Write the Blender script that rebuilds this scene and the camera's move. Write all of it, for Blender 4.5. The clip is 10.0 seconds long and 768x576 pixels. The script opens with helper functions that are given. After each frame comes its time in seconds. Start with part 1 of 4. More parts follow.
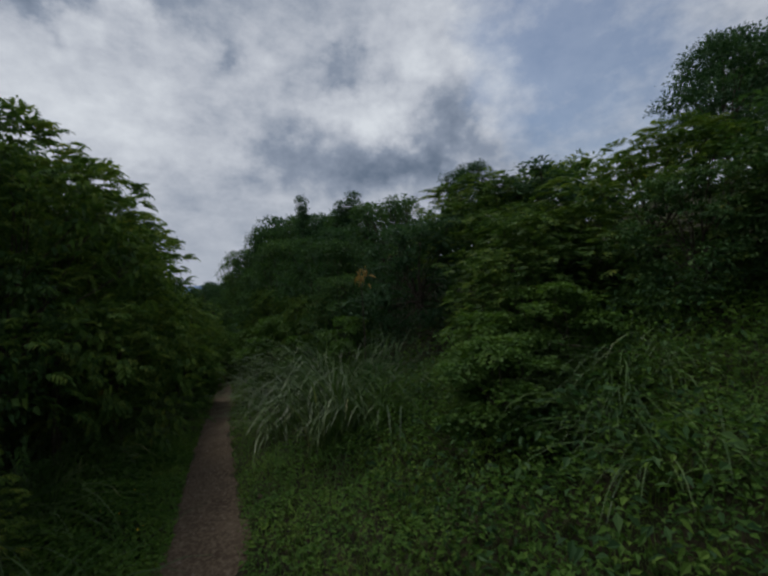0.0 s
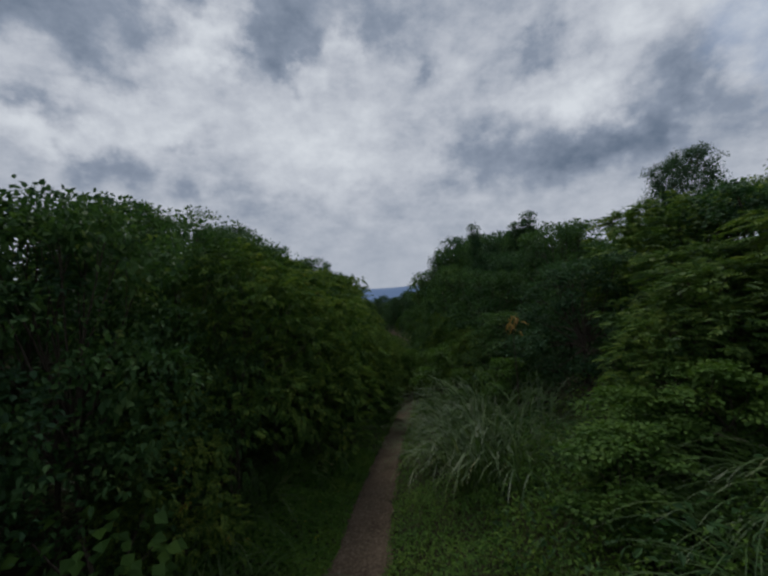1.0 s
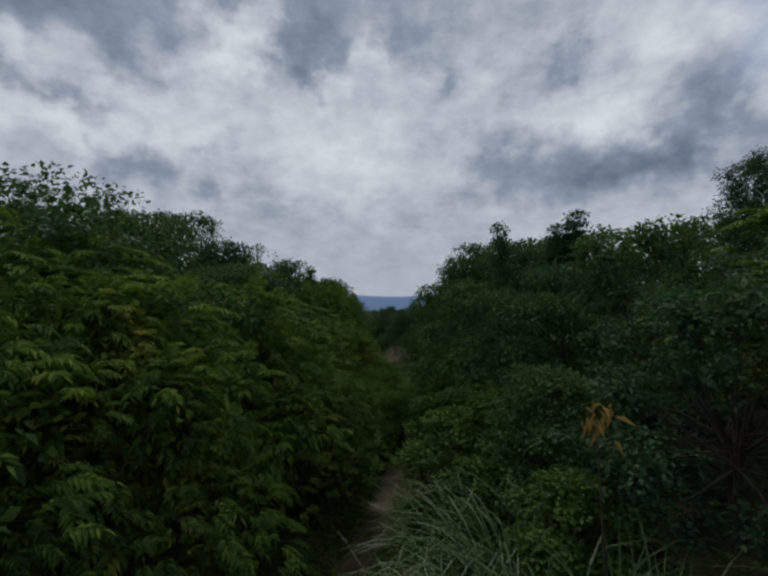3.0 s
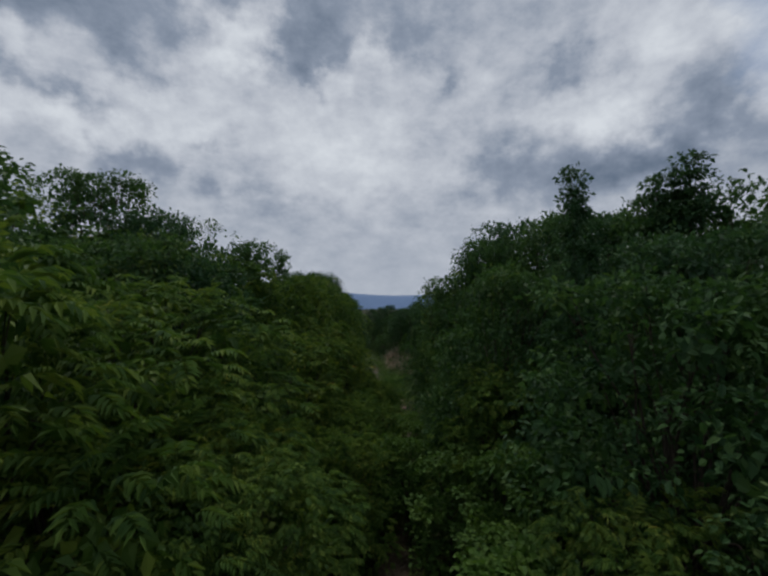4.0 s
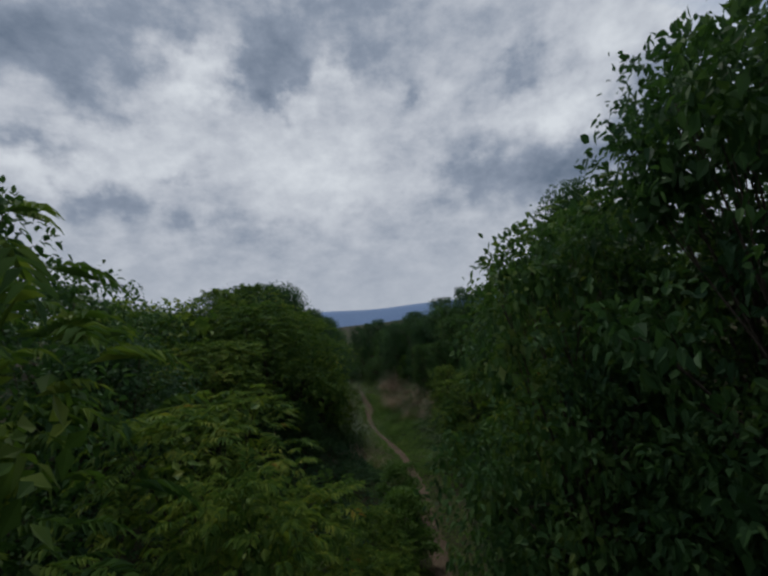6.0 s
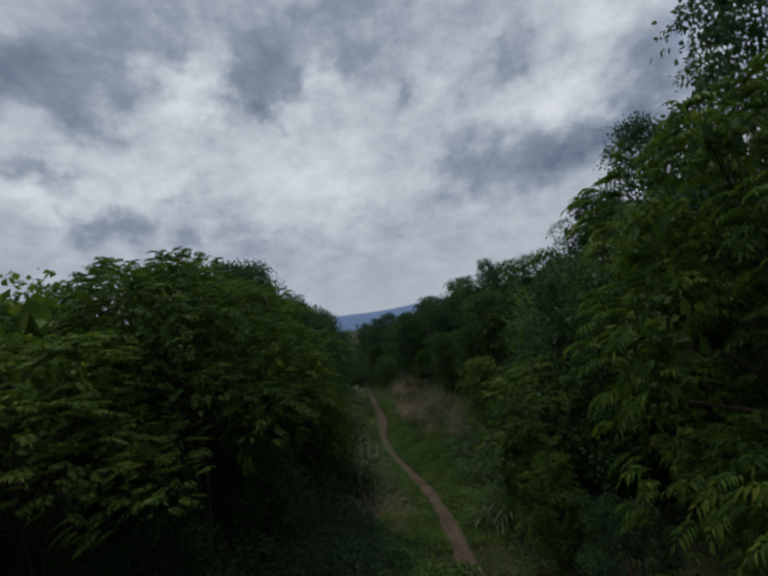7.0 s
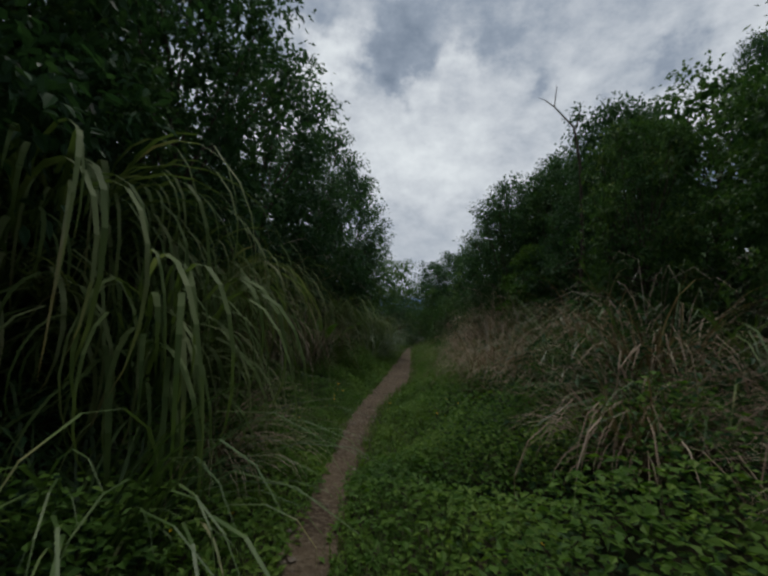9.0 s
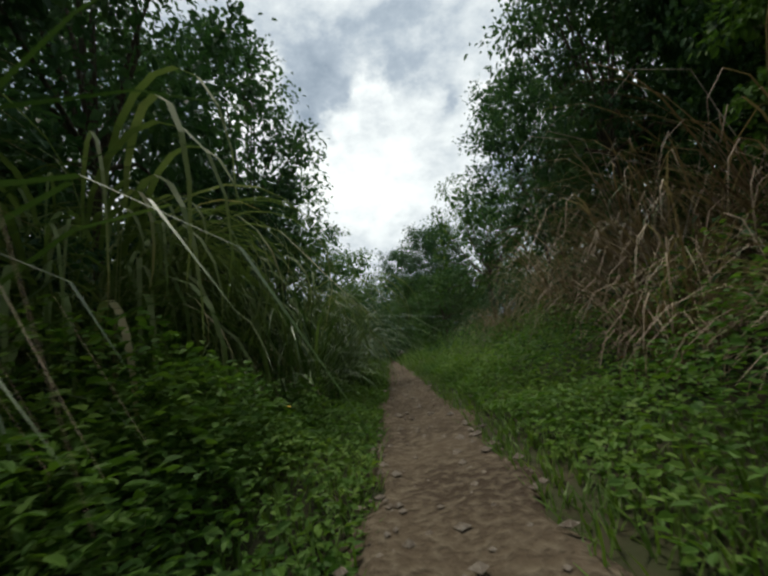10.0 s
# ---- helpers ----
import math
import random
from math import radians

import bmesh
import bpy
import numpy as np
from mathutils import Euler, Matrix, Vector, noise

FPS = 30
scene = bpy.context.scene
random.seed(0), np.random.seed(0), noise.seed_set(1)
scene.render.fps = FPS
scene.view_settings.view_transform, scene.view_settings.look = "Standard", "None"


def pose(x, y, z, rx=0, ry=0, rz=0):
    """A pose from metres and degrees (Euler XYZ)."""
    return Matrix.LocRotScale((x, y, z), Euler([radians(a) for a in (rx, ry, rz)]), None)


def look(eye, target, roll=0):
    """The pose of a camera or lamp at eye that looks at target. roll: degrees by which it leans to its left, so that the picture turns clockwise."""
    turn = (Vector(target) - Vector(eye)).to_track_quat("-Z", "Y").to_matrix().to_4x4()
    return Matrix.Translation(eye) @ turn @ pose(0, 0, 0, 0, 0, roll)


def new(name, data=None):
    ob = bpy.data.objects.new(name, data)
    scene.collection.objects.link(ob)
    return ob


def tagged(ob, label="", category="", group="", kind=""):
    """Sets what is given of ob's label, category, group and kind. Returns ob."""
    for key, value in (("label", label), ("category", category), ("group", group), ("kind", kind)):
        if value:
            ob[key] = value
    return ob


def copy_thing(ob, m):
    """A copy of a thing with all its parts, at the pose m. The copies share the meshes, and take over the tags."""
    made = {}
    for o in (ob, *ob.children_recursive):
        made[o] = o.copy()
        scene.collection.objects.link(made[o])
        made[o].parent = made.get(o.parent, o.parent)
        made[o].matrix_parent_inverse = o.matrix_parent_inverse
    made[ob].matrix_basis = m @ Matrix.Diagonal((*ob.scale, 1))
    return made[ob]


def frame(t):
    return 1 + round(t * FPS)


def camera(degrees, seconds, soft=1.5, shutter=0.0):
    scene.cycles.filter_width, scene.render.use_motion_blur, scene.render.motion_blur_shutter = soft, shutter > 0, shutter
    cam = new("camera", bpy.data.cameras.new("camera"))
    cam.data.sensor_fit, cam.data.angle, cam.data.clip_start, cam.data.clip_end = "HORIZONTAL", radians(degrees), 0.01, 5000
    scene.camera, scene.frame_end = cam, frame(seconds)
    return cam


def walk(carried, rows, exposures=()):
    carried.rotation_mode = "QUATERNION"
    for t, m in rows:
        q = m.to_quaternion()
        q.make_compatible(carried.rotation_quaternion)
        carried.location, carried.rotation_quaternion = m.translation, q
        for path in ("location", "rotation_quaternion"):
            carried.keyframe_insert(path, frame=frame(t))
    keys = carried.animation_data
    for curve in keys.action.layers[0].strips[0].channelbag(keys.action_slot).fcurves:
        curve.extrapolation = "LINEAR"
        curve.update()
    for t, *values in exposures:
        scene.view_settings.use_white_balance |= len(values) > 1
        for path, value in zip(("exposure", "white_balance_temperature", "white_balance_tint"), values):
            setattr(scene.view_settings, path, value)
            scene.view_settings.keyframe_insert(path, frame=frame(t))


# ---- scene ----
# ---------------------------------------------------------------- camera
cam = camera(86.0, 10.0, soft=2.7, shutter=0.025)
ROWS = [
    (0.0, -0.100, -0.010, 0.000, 0.10, 2.60, -28.50),
    (0.1, 0.009, -0.115, 0.063, 0.56, 3.42, -24.20),
    (0.2, 0.049, -0.220, 0.126, 0.80, 4.11, -19.04),
    (0.3, 0.088, -0.324, 0.188, 1.07, 4.87, -13.39),
    (0.4, 0.128, -0.429, 0.251, 1.27, 5.46, -8.97),
    (0.5, 0.167, -0.534, 0.314, 1.46, 5.99, -5.04),
    (1.0, 0.393, -0.644, 0.636, 1.44, 3.72, -1.38),
    (1.5, 0.606, -0.360, 0.782, -0.54, 2.91, -1.90),
    (2.0, 0.766, 0.236, 0.772, -0.16, 2.50, -2.22),
    (2.5, 0.895, 1.145, 0.881, 2.68, 1.08, -0.11),
    (4.0, 1.026, 5.518, 0.890, 2.45, 0.04, 0.21),
    (4.5, 1.035, 7.181, 0.958, 3.48, 0.06, -0.11),
    (5.0, 1.024, 8.841, 0.980, 3.81, 3.25, -1.07),
    (5.5, 0.987, 10.447, 0.998, 4.04, 4.32, -1.89),
    (7.0, 1.156, 16.100, 0.468, 4.53, 11.07, 0.00),
    (7.5, 1.165, 18.475, -0.090, 3.84, 7.27, -1.19),
    (8.0, 1.306, 20.552, -0.698, 3.66, 3.93, 2.15),
    (8.5, 1.528, 22.909, -1.461, 1.76, -4.05, 8.56),
    (9.0, 1.322, 25.367, -2.133, 3.08, -2.77, 10.86),
    (9.5, 0.857, 27.909, -2.520, 4.20, -0.83, 10.43),
    (10.0, 0.386, 30.639, -2.753, 6.40, 9.18, 5.81),
]
walk(cam, [(t, pose(x, y, z, 90 + p, r, w)) for t, x, y, z, p, r, w in ROWS], exposures=[(0, 0.0, 6500, 10), (8.0, 0.0, 6500, 9), (8.5, 0.0, 6560, 8), (9.0, 0.2, 6650, 7), (9.5, 0.58, 6850, 5), (10.0, 0.9, 7050, 3)])

# ---------------------------------------------------------------- sky and sun
SUN_EL, SUN_AZ = radians(60), radians(14)          # behind thin cloud, ahead and a little to the left


def make_world():
    w = bpy.data.worlds.new("cloudy_sky")
    scene.world = w
    w.use_nodes = True
    nt = w.node_tree
    nt.nodes.clear()
    N, Lk = nt.nodes.new, nt.links.new
    out, bg = N("ShaderNodeOutputWorld"), N("ShaderNodeBackground")
    tc, sep = N("ShaderNodeTexCoord"), N("ShaderNodeSeparateXYZ")
    Lk(tc.outputs["Generated"], sep.inputs[0])

    def mth(op, a, b=None, c=None):
        n = N("ShaderNodeMath")
        n.operation = op
        for i, v in enumerate((a, b, c)):
            if v is None:
                continue
            if isinstance(v, (int, float)):
                n.inputs[i].default_value = v
            else:
                Lk(v, n.inputs[i])
        return n.outputs[0]
    def fbm(scale, detail, rough, dist, off, stretch=(1, 1, 1.4)):
        mp, nz = N("ShaderNodeMapping"), N("ShaderNodeTexNoise")
        mp.inputs["Location"].default_value = off
        mp.inputs["Scale"].default_value = stretch
        Lk(tc.outputs["Generated"], mp.inputs[0])
        Lk(mp.outputs[0], nz.inputs["Vector"])
        nz.inputs["Scale"].default_value = scale
        nz.inputs["Detail"].default_value = detail
        nz.inputs["Roughness"].default_value = rough
        nz.inputs["Distortion"].default_value = dist
        return nz.outputs[0]
    # compass bearing to the right and height of each direction, stirred by noise so that the banks get ragged, billowing edges
    turb, curl = N("ShaderNodeTexNoise"), N("ShaderNodeTexNoise")
    for n, sc, det in ((turb, 5.5, 3), (curl, 15.0, 7)):
        n.inputs["Scale"].default_value, n.inputs["Detail"].default_value, n.inputs["Roughness"].default_value = sc, det, 0.58
        Lk(tc.outputs["Generated"], n.inputs["Vector"])
    t3, c3 = N("ShaderNodeSeparateColor"), N("ShaderNodeSeparateColor")
    Lk(turb.outputs["Color"], t3.inputs[0])
    Lk(curl.outputs["Color"], c3.inputs[0])

    def stirred(v, k, a, b):
        v = mth("ADD", v, mth("MULTIPLY", mth("SUBTRACT", t3.outputs[k], 0.5), a))
        return mth("ADD", v, mth("MULTIPLY", mth("SUBTRACT", c3.outputs[k], 0.5), b))
    az = stirred(mth("ARCTAN2", sep.outputs[0], sep.outputs[1]), 0, 0.26, 0.20)
    el = stirred(mth("ARCSINE", sep.outputs[2]), 1, 0.17, 0.14)
    mid = fbm(6.5, 12, 0.62, 0.0, (7.3, 2.2, 0.4), (1, 1, 1.6))
    wisp = fbm(4.0, 10, 0.6, 0.8, (2.3, 4.4, 1.0), (1, 1, 2.6))
    billow = fbm(17.0, 9, 0.6, 0.0, (5.0, 0.7, 3.0), (1, 1, 1.5))
    dens = mth("ADD", mth("MULTIPLY", mid, 0.30), mth("ADD", mth("MULTIPLY", wisp, 0.15), mth("ADD", mth("MULTIPLY", billow, 0.30), 0.162)))
    # heavier and thinner banks of cloud: bearing, height, half width, half height (degrees), weight
    HEAVY = [(-38, 31, 9.7, 4.3, 0.26), (-23, 36, 8.6, 3.1, 0.14), (-9, 33, 6, 4.7, 0.24), (-13, 30, 3.2, 2, 0.12), (4, 33, 3.7, 2.4, 0.14), (1, 38, 8.2, 2.7, 0.14), (25, 28, 4.5, 1.4, 0.16), (9, 29, 1.6, 1.8, 0.16), (15, 18, 5.4, 3.3, 0.22), (28, 16, 6.9, 2.4, 0.24), (38, 19, 4.7, 3.8, 0.22), (38, 24, 3.4, 3.2, 0.12), (-39, 22, 2.9, 1.2, 0.16), (-32, 17, 3.2, 2.2, 0.2), (-25, 20, 1.6, 1.2, 0.12), (-23, 14, 4.1, 1.5, 0.14), (-14, 12, 4.5, 2.3, 0.09), (40, 17, 9, 3, 0.16), (-60, 30, 14, 14, 0.1)]
    THIN = [(-19, 33, 3.7, 2.9, 0.28), (-23, 30, 4.1, 2.5, 0.18), (-1, 32, 2.6, 1.9, 0.22), (-30, 24, 8.6, 2.6, 0.17), (-9, 28, 3.7, 2, 0.18), (-37, 19, 7.3, 1.6, 0.18), (28, 22, 4, 2.7, 0.2), (21, 23, 3, 2.5, 0.09), (-12, 23, 11.1, 4.7, 0.11), (2, 21, 9.5, 5.5, 0.07), (-42, 25, 1.9, 1.5, 0.15), (33, 27, 2.4, 2.3, 0.09), (41, 17, 2.3, 1.8, 0.12), (-6, 17, 10.1, 3.4, 0.07), (45, 26, 7, 6, 0.16), (38, 33, 6, 4, 0.12)]
    for banks, sign in ((HEAVY, 1), (THIN, -1)):
        for a0, e0, ra, re, amt in banks:
            da, de = mth("MULTIPLY", mth("SUBTRACT", az, radians(a0)), 1 / radians(ra)), mth("MULTIPLY", mth("SUBTRACT", el, radians(e0)), 1 / radians(re))
            q = mth("MULTIPLY", mth("ADD", mth("MULTIPLY", da, da), mth("MULTIPLY", de, de)), -0.8)
            dens = mth("ADD", dens, mth("MULTIPLY", mth("EXPONENT", q), sign * amt * 0.85))
    ramp = N("ShaderNodeValToRGB")
    e = ramp.color_ramp.elements
    e[0].position, e[0].color = 0.32, (0.66, 0.70, 0.75, 1)
    e[1].position, e[1].color = 0.86, (0.11, 0.15, 0.215, 1)
    m = ramp.color_ramp.elements.new(0.50)
    m.color = (0.46, 0.495, 0.56, 1)
    m = ramp.color_ramp.elements.new(0.66)
    m.color = (0.245, 0.29, 0.37, 1)
    Lk(dens, ramp.inputs[0])
    # clear gaps
    sky = N("ShaderNodeTexSky")
    sky.sky_type = "NISHITA"
    sky.sun_disc = False
    sky.sun_elevation, sky.sun_rotation = SUN_EL, -SUN_AZ
    sk = N("ShaderNodeMix")
    sk.data_type = "RGBA"
    skm = N("ShaderNodeVectorMath")
    skm.operation = "SCALE"
    skm.inputs["Scale"].default_value = 0.09
    Lk(sky.outputs[0], skm.inputs[0])
    # a clear window between the clouds, away to the right
    dt = N("ShaderNodeVectorMath")
    dt.operation = "DOT_PRODUCT"
    Lk(tc.outputs["Generated"], dt.inputs[0])
    a, e = radians(56), radians(27)
    dt.inputs[1].default_value = (math.sin(a) * math.cos(e), math.cos(a) * math.cos(e), math.sin(e))
    gap = N("ShaderNodeMapRange")
    gap.inputs["From Min"].default_value, gap.inputs["From Max"].default_value = 0.968, 0.993
    gap.inputs["To Min"].default_value, gap.inputs["To Max"].default_value = 1.0, 0.25
    Lk(mth("ADD", dt.outputs["Value"], mth("MULTIPLY", mth("SUBTRACT", mid, 0.5), 0.06)), gap.inputs[0])
    Lk(gap.outputs[0], sk.inputs["Factor"])
    Lk(skm.outputs[0], sk.inputs["A"])
    Lk(ramp.outputs[0], sk.inputs["B"])
    # even grey veil low over the distance
    veil = N("ShaderNodeMix")
    veil.data_type = "RGBA"
    veil.inputs["B"].default_value = (0.40, 0.44, 0.51, 1)
    vr = N("ShaderNodeMapRange")
    vr.inputs["From Min"].default_value, vr.inputs["From Max"].default_value = 0.26, 0.0
    Lk(sep.outputs[2], vr.inputs[0])
    Lk(mth("MULTIPLY", vr.outputs[0], 0.8), veil.inputs["Factor"])
    Lk(sk.outputs["Result"], veil.inputs["A"])
    Lk(veil.outputs["Result"], bg.inputs["Color"])
    bg.inputs["Strength"].default_value = 1.0
    Lk(bg.outputs[0], out.inputs["Surface"])


make_world()
sun = new("sun", bpy.data.lights.new("sun", "SUN"))
sun.data.energy, sun.data.angle, sun.data.color = 1.25, radians(14), (1.0, 0.96, 0.9)
sun.matrix_world = look((0, 0, 60), (math.sin(SUN_AZ) * 40, -40 * math.cos(SUN_AZ), 60 - 40 * math.tan(SUN_EL)))

# ---------------------------------------------------------------- materials


def base_mat(name, rough=0.6, spec=0.3):
    m = bpy.data.materials.new(name)
    m.use_nodes = True
    nt = m.node_tree
    b = nt.nodes["Principled BSDF"]
    b.inputs["Roughness"].default_value = rough
    b.inputs["Specular IOR Level"].default_value = spec
    return m, nt, b


def leaf_mat(name, cols, rough=0.5, spec=0.35, trans=0.3):
    """Leaf: hue drifts per plant and per leaf, blotched, some light passes through."""
    m, nt, b = base_mat(name, rough, spec)
    N, Lk = nt.nodes.new, nt.links.new
    geo, oi, tc = N("ShaderNodeNewGeometry"), N("ShaderNodeObjectInfo"), N("ShaderNodeTexCoord")
    ramp = N("ShaderNodeValToRGB")
    els = ramp.color_ramp.elements
    while len(els) < len(cols):
        els.new(0.5)
    for i, (p, c) in enumerate(cols):
        els[i].position, els[i].color = p, (*c, 1)
    nz = N("ShaderNodeTexNoise")
    nz.inputs["Scale"].default_value = 1.9
    nz.inputs["Detail"].default_value = 3
    Lk(tc.outputs["Object"], nz.inputs["Vector"])
    a1, a2 = N("ShaderNodeMath"), N("ShaderNodeMath")
    a1.operation = a2.operation = "MULTIPLY_ADD"
    Lk(geo.outputs["Random Per Island"], a1.inputs[0])
    a1.inputs[1].default_value = 0.55
    Lk(oi.outputs["Random"], a2.inputs[0])
    a2.inputs[1].default_value = 0.22
    s = N("ShaderNodeMath")
    s.operation = "MULTIPLY_ADD"
    Lk(nz.outputs[0], s.inputs[0])
    s.inputs[1].default_value, s.inputs[2].default_value = 1.5, -0.72
    Lk(s.outputs[0], a2.inputs[2])
    Lk(a2.outputs[0], a1.inputs[2])
    Lk(a1.outputs[0], ramp.inputs[0])
    Lk(ramp.outputs[0], b.inputs["Base Color"])
    tr = N("ShaderNodeBsdfTranslucent")
    mul = N("ShaderNodeMix")
    mul.data_type, mul.blend_type = "RGBA", "MULTIPLY"
    mul.inputs["Factor"].default_value = 1.0
    mul.inputs["B"].default_value = (1.1, 1.2, 0.65, 1)
    Lk(ramp.outputs[0], mul.inputs["A"])
    Lk(mul.outputs["Result"], tr.inputs["Color"])
    mix = N("ShaderNodeMixShader")
    mix.inputs[0].default_value = trans
    Lk(b.outputs[0], mix.inputs[1])
    Lk(tr.outputs[0], mix.inputs[2])
    Lk(mix.outputs[0], nt.nodes["Material Output"].inputs["Surface"])
    return m


def ground_mat(name, c1, c2, c3, scale, bump=0.4):
    m, nt, b = base_mat(name, 0.95, 0.15)
    N, Lk = nt.nodes.new, nt.links.new
    tc, n1, n2 = N("ShaderNodeTexCoord"), N("ShaderNodeTexNoise"), N("ShaderNodeTexNoise")
    for n, sc, d in ((n1, scale, 6), (n2, scale * 14, 8)):
        Lk(tc.outputs["Object"], n.inputs["Vector"])
        n.inputs["Scale"].default_value, n.inputs["Detail"].default_value = sc, d
    r1, r2, mx = N("ShaderNodeValToRGB"), N("ShaderNodeValToRGB"), N("ShaderNodeMix")
    r1.color_ramp.elements[0].position, r1.color_ramp.elements[0].color = 0.35, (*c1, 1)
    r1.color_ramp.elements[1].position, r1.color_ramp.elements[1].color = 0.68, (*c2, 1)
    r2.color_ramp.elements[0].position, r2.color_ramp.elements[0].color = 0.45, (0, 0, 0, 1)
    r2.color_ramp.elements[1].position, r2.color_ramp.elements[1].color = 0.72, (1, 1, 1, 1)
    Lk(n1.outputs[0], r1.inputs[0])
    Lk(n2.outputs[0], r2.inputs[0])
    mx.data_type = "RGBA"
    Lk(r2.outputs[0], mx.inputs["Factor"])
    Lk(r1.outputs[0], mx.inputs["A"])
    mx.inputs["B"].default_value = (*c3, 1)
    Lk(mx.outputs["Result"], b.inputs["Base Color"])
    bp = N("ShaderNodeBump")
    bp.inputs["Strength"].default_value, bp.inputs["Distance"].default_value = bump, 0.03
    Lk(n2.outputs[0], bp.inputs["Height"])
    Lk(bp.outputs[0], b.inputs["Normal"])
    return m


def bark_mat(name, c1, c2):
    m, nt, b = base_mat(name, 0.9, 0.15)
    N, Lk = nt.nodes.new, nt.links.new
    tc, mp, nz, r = N("ShaderNodeTexCoord"), N("ShaderNodeMapping"), N("ShaderNodeTexNoise"), N("ShaderNodeValToRGB")
    mp.inputs["Scale"].default_value = (14, 14, 3)
    Lk(tc.outputs["Object"], mp.inputs[0])
    Lk(mp.outputs[0], nz.inputs["Vector"])
    nz.inputs["Detail"].default_value = 7
    r.color_ramp.elements[0].position, r.color_ramp.elements[0].color = 0.35, (*c1, 1)
    r.color_ramp.elements[1].position, r.color_ramp.elements[1].color = 0.7, (*c2, 1)
    Lk(nz.outputs[0], r.inputs[0])
    Lk(r.outputs[0], b.inputs["Base Color"])
    bp = N("ShaderNodeBump")
    bp.inputs["Strength"].default_value, bp.inputs["Distance"].default_value = 0.6, 0.01
    Lk(nz.outputs[0], bp.inputs["Height"])
    Lk(bp.outputs[0], b.inputs["Normal"])
    return m


M_BROAD = leaf_mat("leaf_dark_green", [(0.0, (0.023, 0.057, 0.022)), (0.45, (0.047, 0.102, 0.034)), (0.8, (0.085, 0.150, 0.046)), (1.0, (0.15, 0.195, 0.055))], 0.55, 0.11, 0.30)
M_DARK = leaf_mat("leaf_deep_green", [(0.0, (0.019, 0.050, 0.024)), (0.5, (0.040, 0.090, 0.040)), (1.0, (0.076, 0.136, 0.056))], 0.55, 0.12, 0.30)
M_SUMAC = leaf_mat("leaf_olive_green", [(0.0, (0.030, 0.070, 0.018)), (0.4, (0.080, 0.148, 0.030)), (0.8, (0.180, 0.240, 0.045)), (0.97, (0.26, 0.27, 0.050)), (1.0, (0.27, 0.16, 0.035))], 0.55, 0.15, 0.28)
M_VINE = leaf_mat("leaf_vine_green", [(0.0, (0.04, 0.09, 0.022)), (0.5, (0.07, 0.14, 0.026)), (1.0, (0.115, 0.19, 0.035))], 0.6, 0.14, 0.35)
M_HERB = leaf_mat("leaf_herb_green", [(0.0, (0.042, 0.100, 0.020)), (0.5, (0.086, 0.168, 0.028)), (1.0, (0.156, 0.240, 0.042))], 0.6, 0.14, 0.35)
M_GRASS = leaf_mat("blade_grey_green", [(0.0, (0.028, 0.062, 0.016)), (0.5, (0.066, 0.118, 0.034)), (0.85, (0.14, 0.20, 0.07)), (1.0, (0.30, 0.27, 0.13))], 0.45, 0.35, 0.25)
M_REED = leaf_mat("blade_reed_green", [(0.0, (0.062, 0.102, 0.030)), (0.45, (0.115, 0.160, 0.058)), (0.75, (0.20, 0.23, 0.115)), (0.88, (0.26, 0.23, 0.13)), (1.0, (0.36, 0.30, 0.19))], 0.65, 0.12, 0.35)
M_LAWN = leaf_mat("blade_short_green", [(0.0, (0.055, 0.11, 0.020)), (0.6, (0.105, 0.180, 0.032)), (1.0, (0.175, 0.23, 0.045))], 0.55, 0.25)
M_DRY = leaf_mat("blade_dry_straw", [(0.0, (0.125, 0.086, 0.060)), (0.5, (0.26, 0.192, 0.138)), (1.0, (0.54, 0.46, 0.35))], 0.7, 0.2, 0.15)
M_YELLOW = leaf_mat("leaf_withered_yellow", [(0.0, (0.17, 0.10, 0.035)), (0.6, (0.30, 0.20, 0.06)), (1.0, (0.38, 0.29, 0.10))], 0.6, 0.2)
M_PADDLE = leaf_mat("leaf_paddle_green", [(0.0, (0.055, 0.125, 0.020)), (0.5, (0.085, 0.170, 0.026)), (1.0, (0.12, 0.21, 0.035))], 0.45, 0.25, 0.35)
M_BARK = bark_mat("bark_grey_brown", (0.035, 0.027, 0.02), (0.10, 0.085, 0.065))
M_TWIG = bark_mat("bark_bleached", (0.16, 0.13, 0.10), (0.34, 0.30, 0.24))
M_SOIL = ground_mat("soil_leaf_litter", (0.018, 0.020, 0.010), (0.038, 0.042, 0.018), (0.05, 0.04, 0.024), 0.8)
M_PATH = ground_mat("trodden_earth", (0.056, 0.039, 0.026), (0.110, 0.082, 0.055), (0.160, 0.128, 0.090), 2.6, 1.0)
M_STONE = ground_mat("small_stone", (0.13, 0.10, 0.078), (0.23, 0.19, 0.155), (0.28, 0.245, 0.205), 8, 0.3)
# haze painted into the blue base colour, plus a faint glow as airlight
M_HILL = ground_mat("far_hill_haze_blue", (0.09, 0.14, 0.24), (0.10, 0.155, 0.26), (0.11, 0.165, 0.275), 0.004, 0.0)
_b = M_HILL.node_tree.nodes["Principled BSDF"]
_b.inputs["Emission Color"].default_value, _b.inputs["Emission Strength"].default_value = (0.26, 0.40, 0.66, 1), 0.10
M_PETAL, _, _b = base_mat("petal_yellow", 0.5, 0.3)
_b.inputs["Base Color"].default_value = (0.75, 0.48, 0.01, 1)
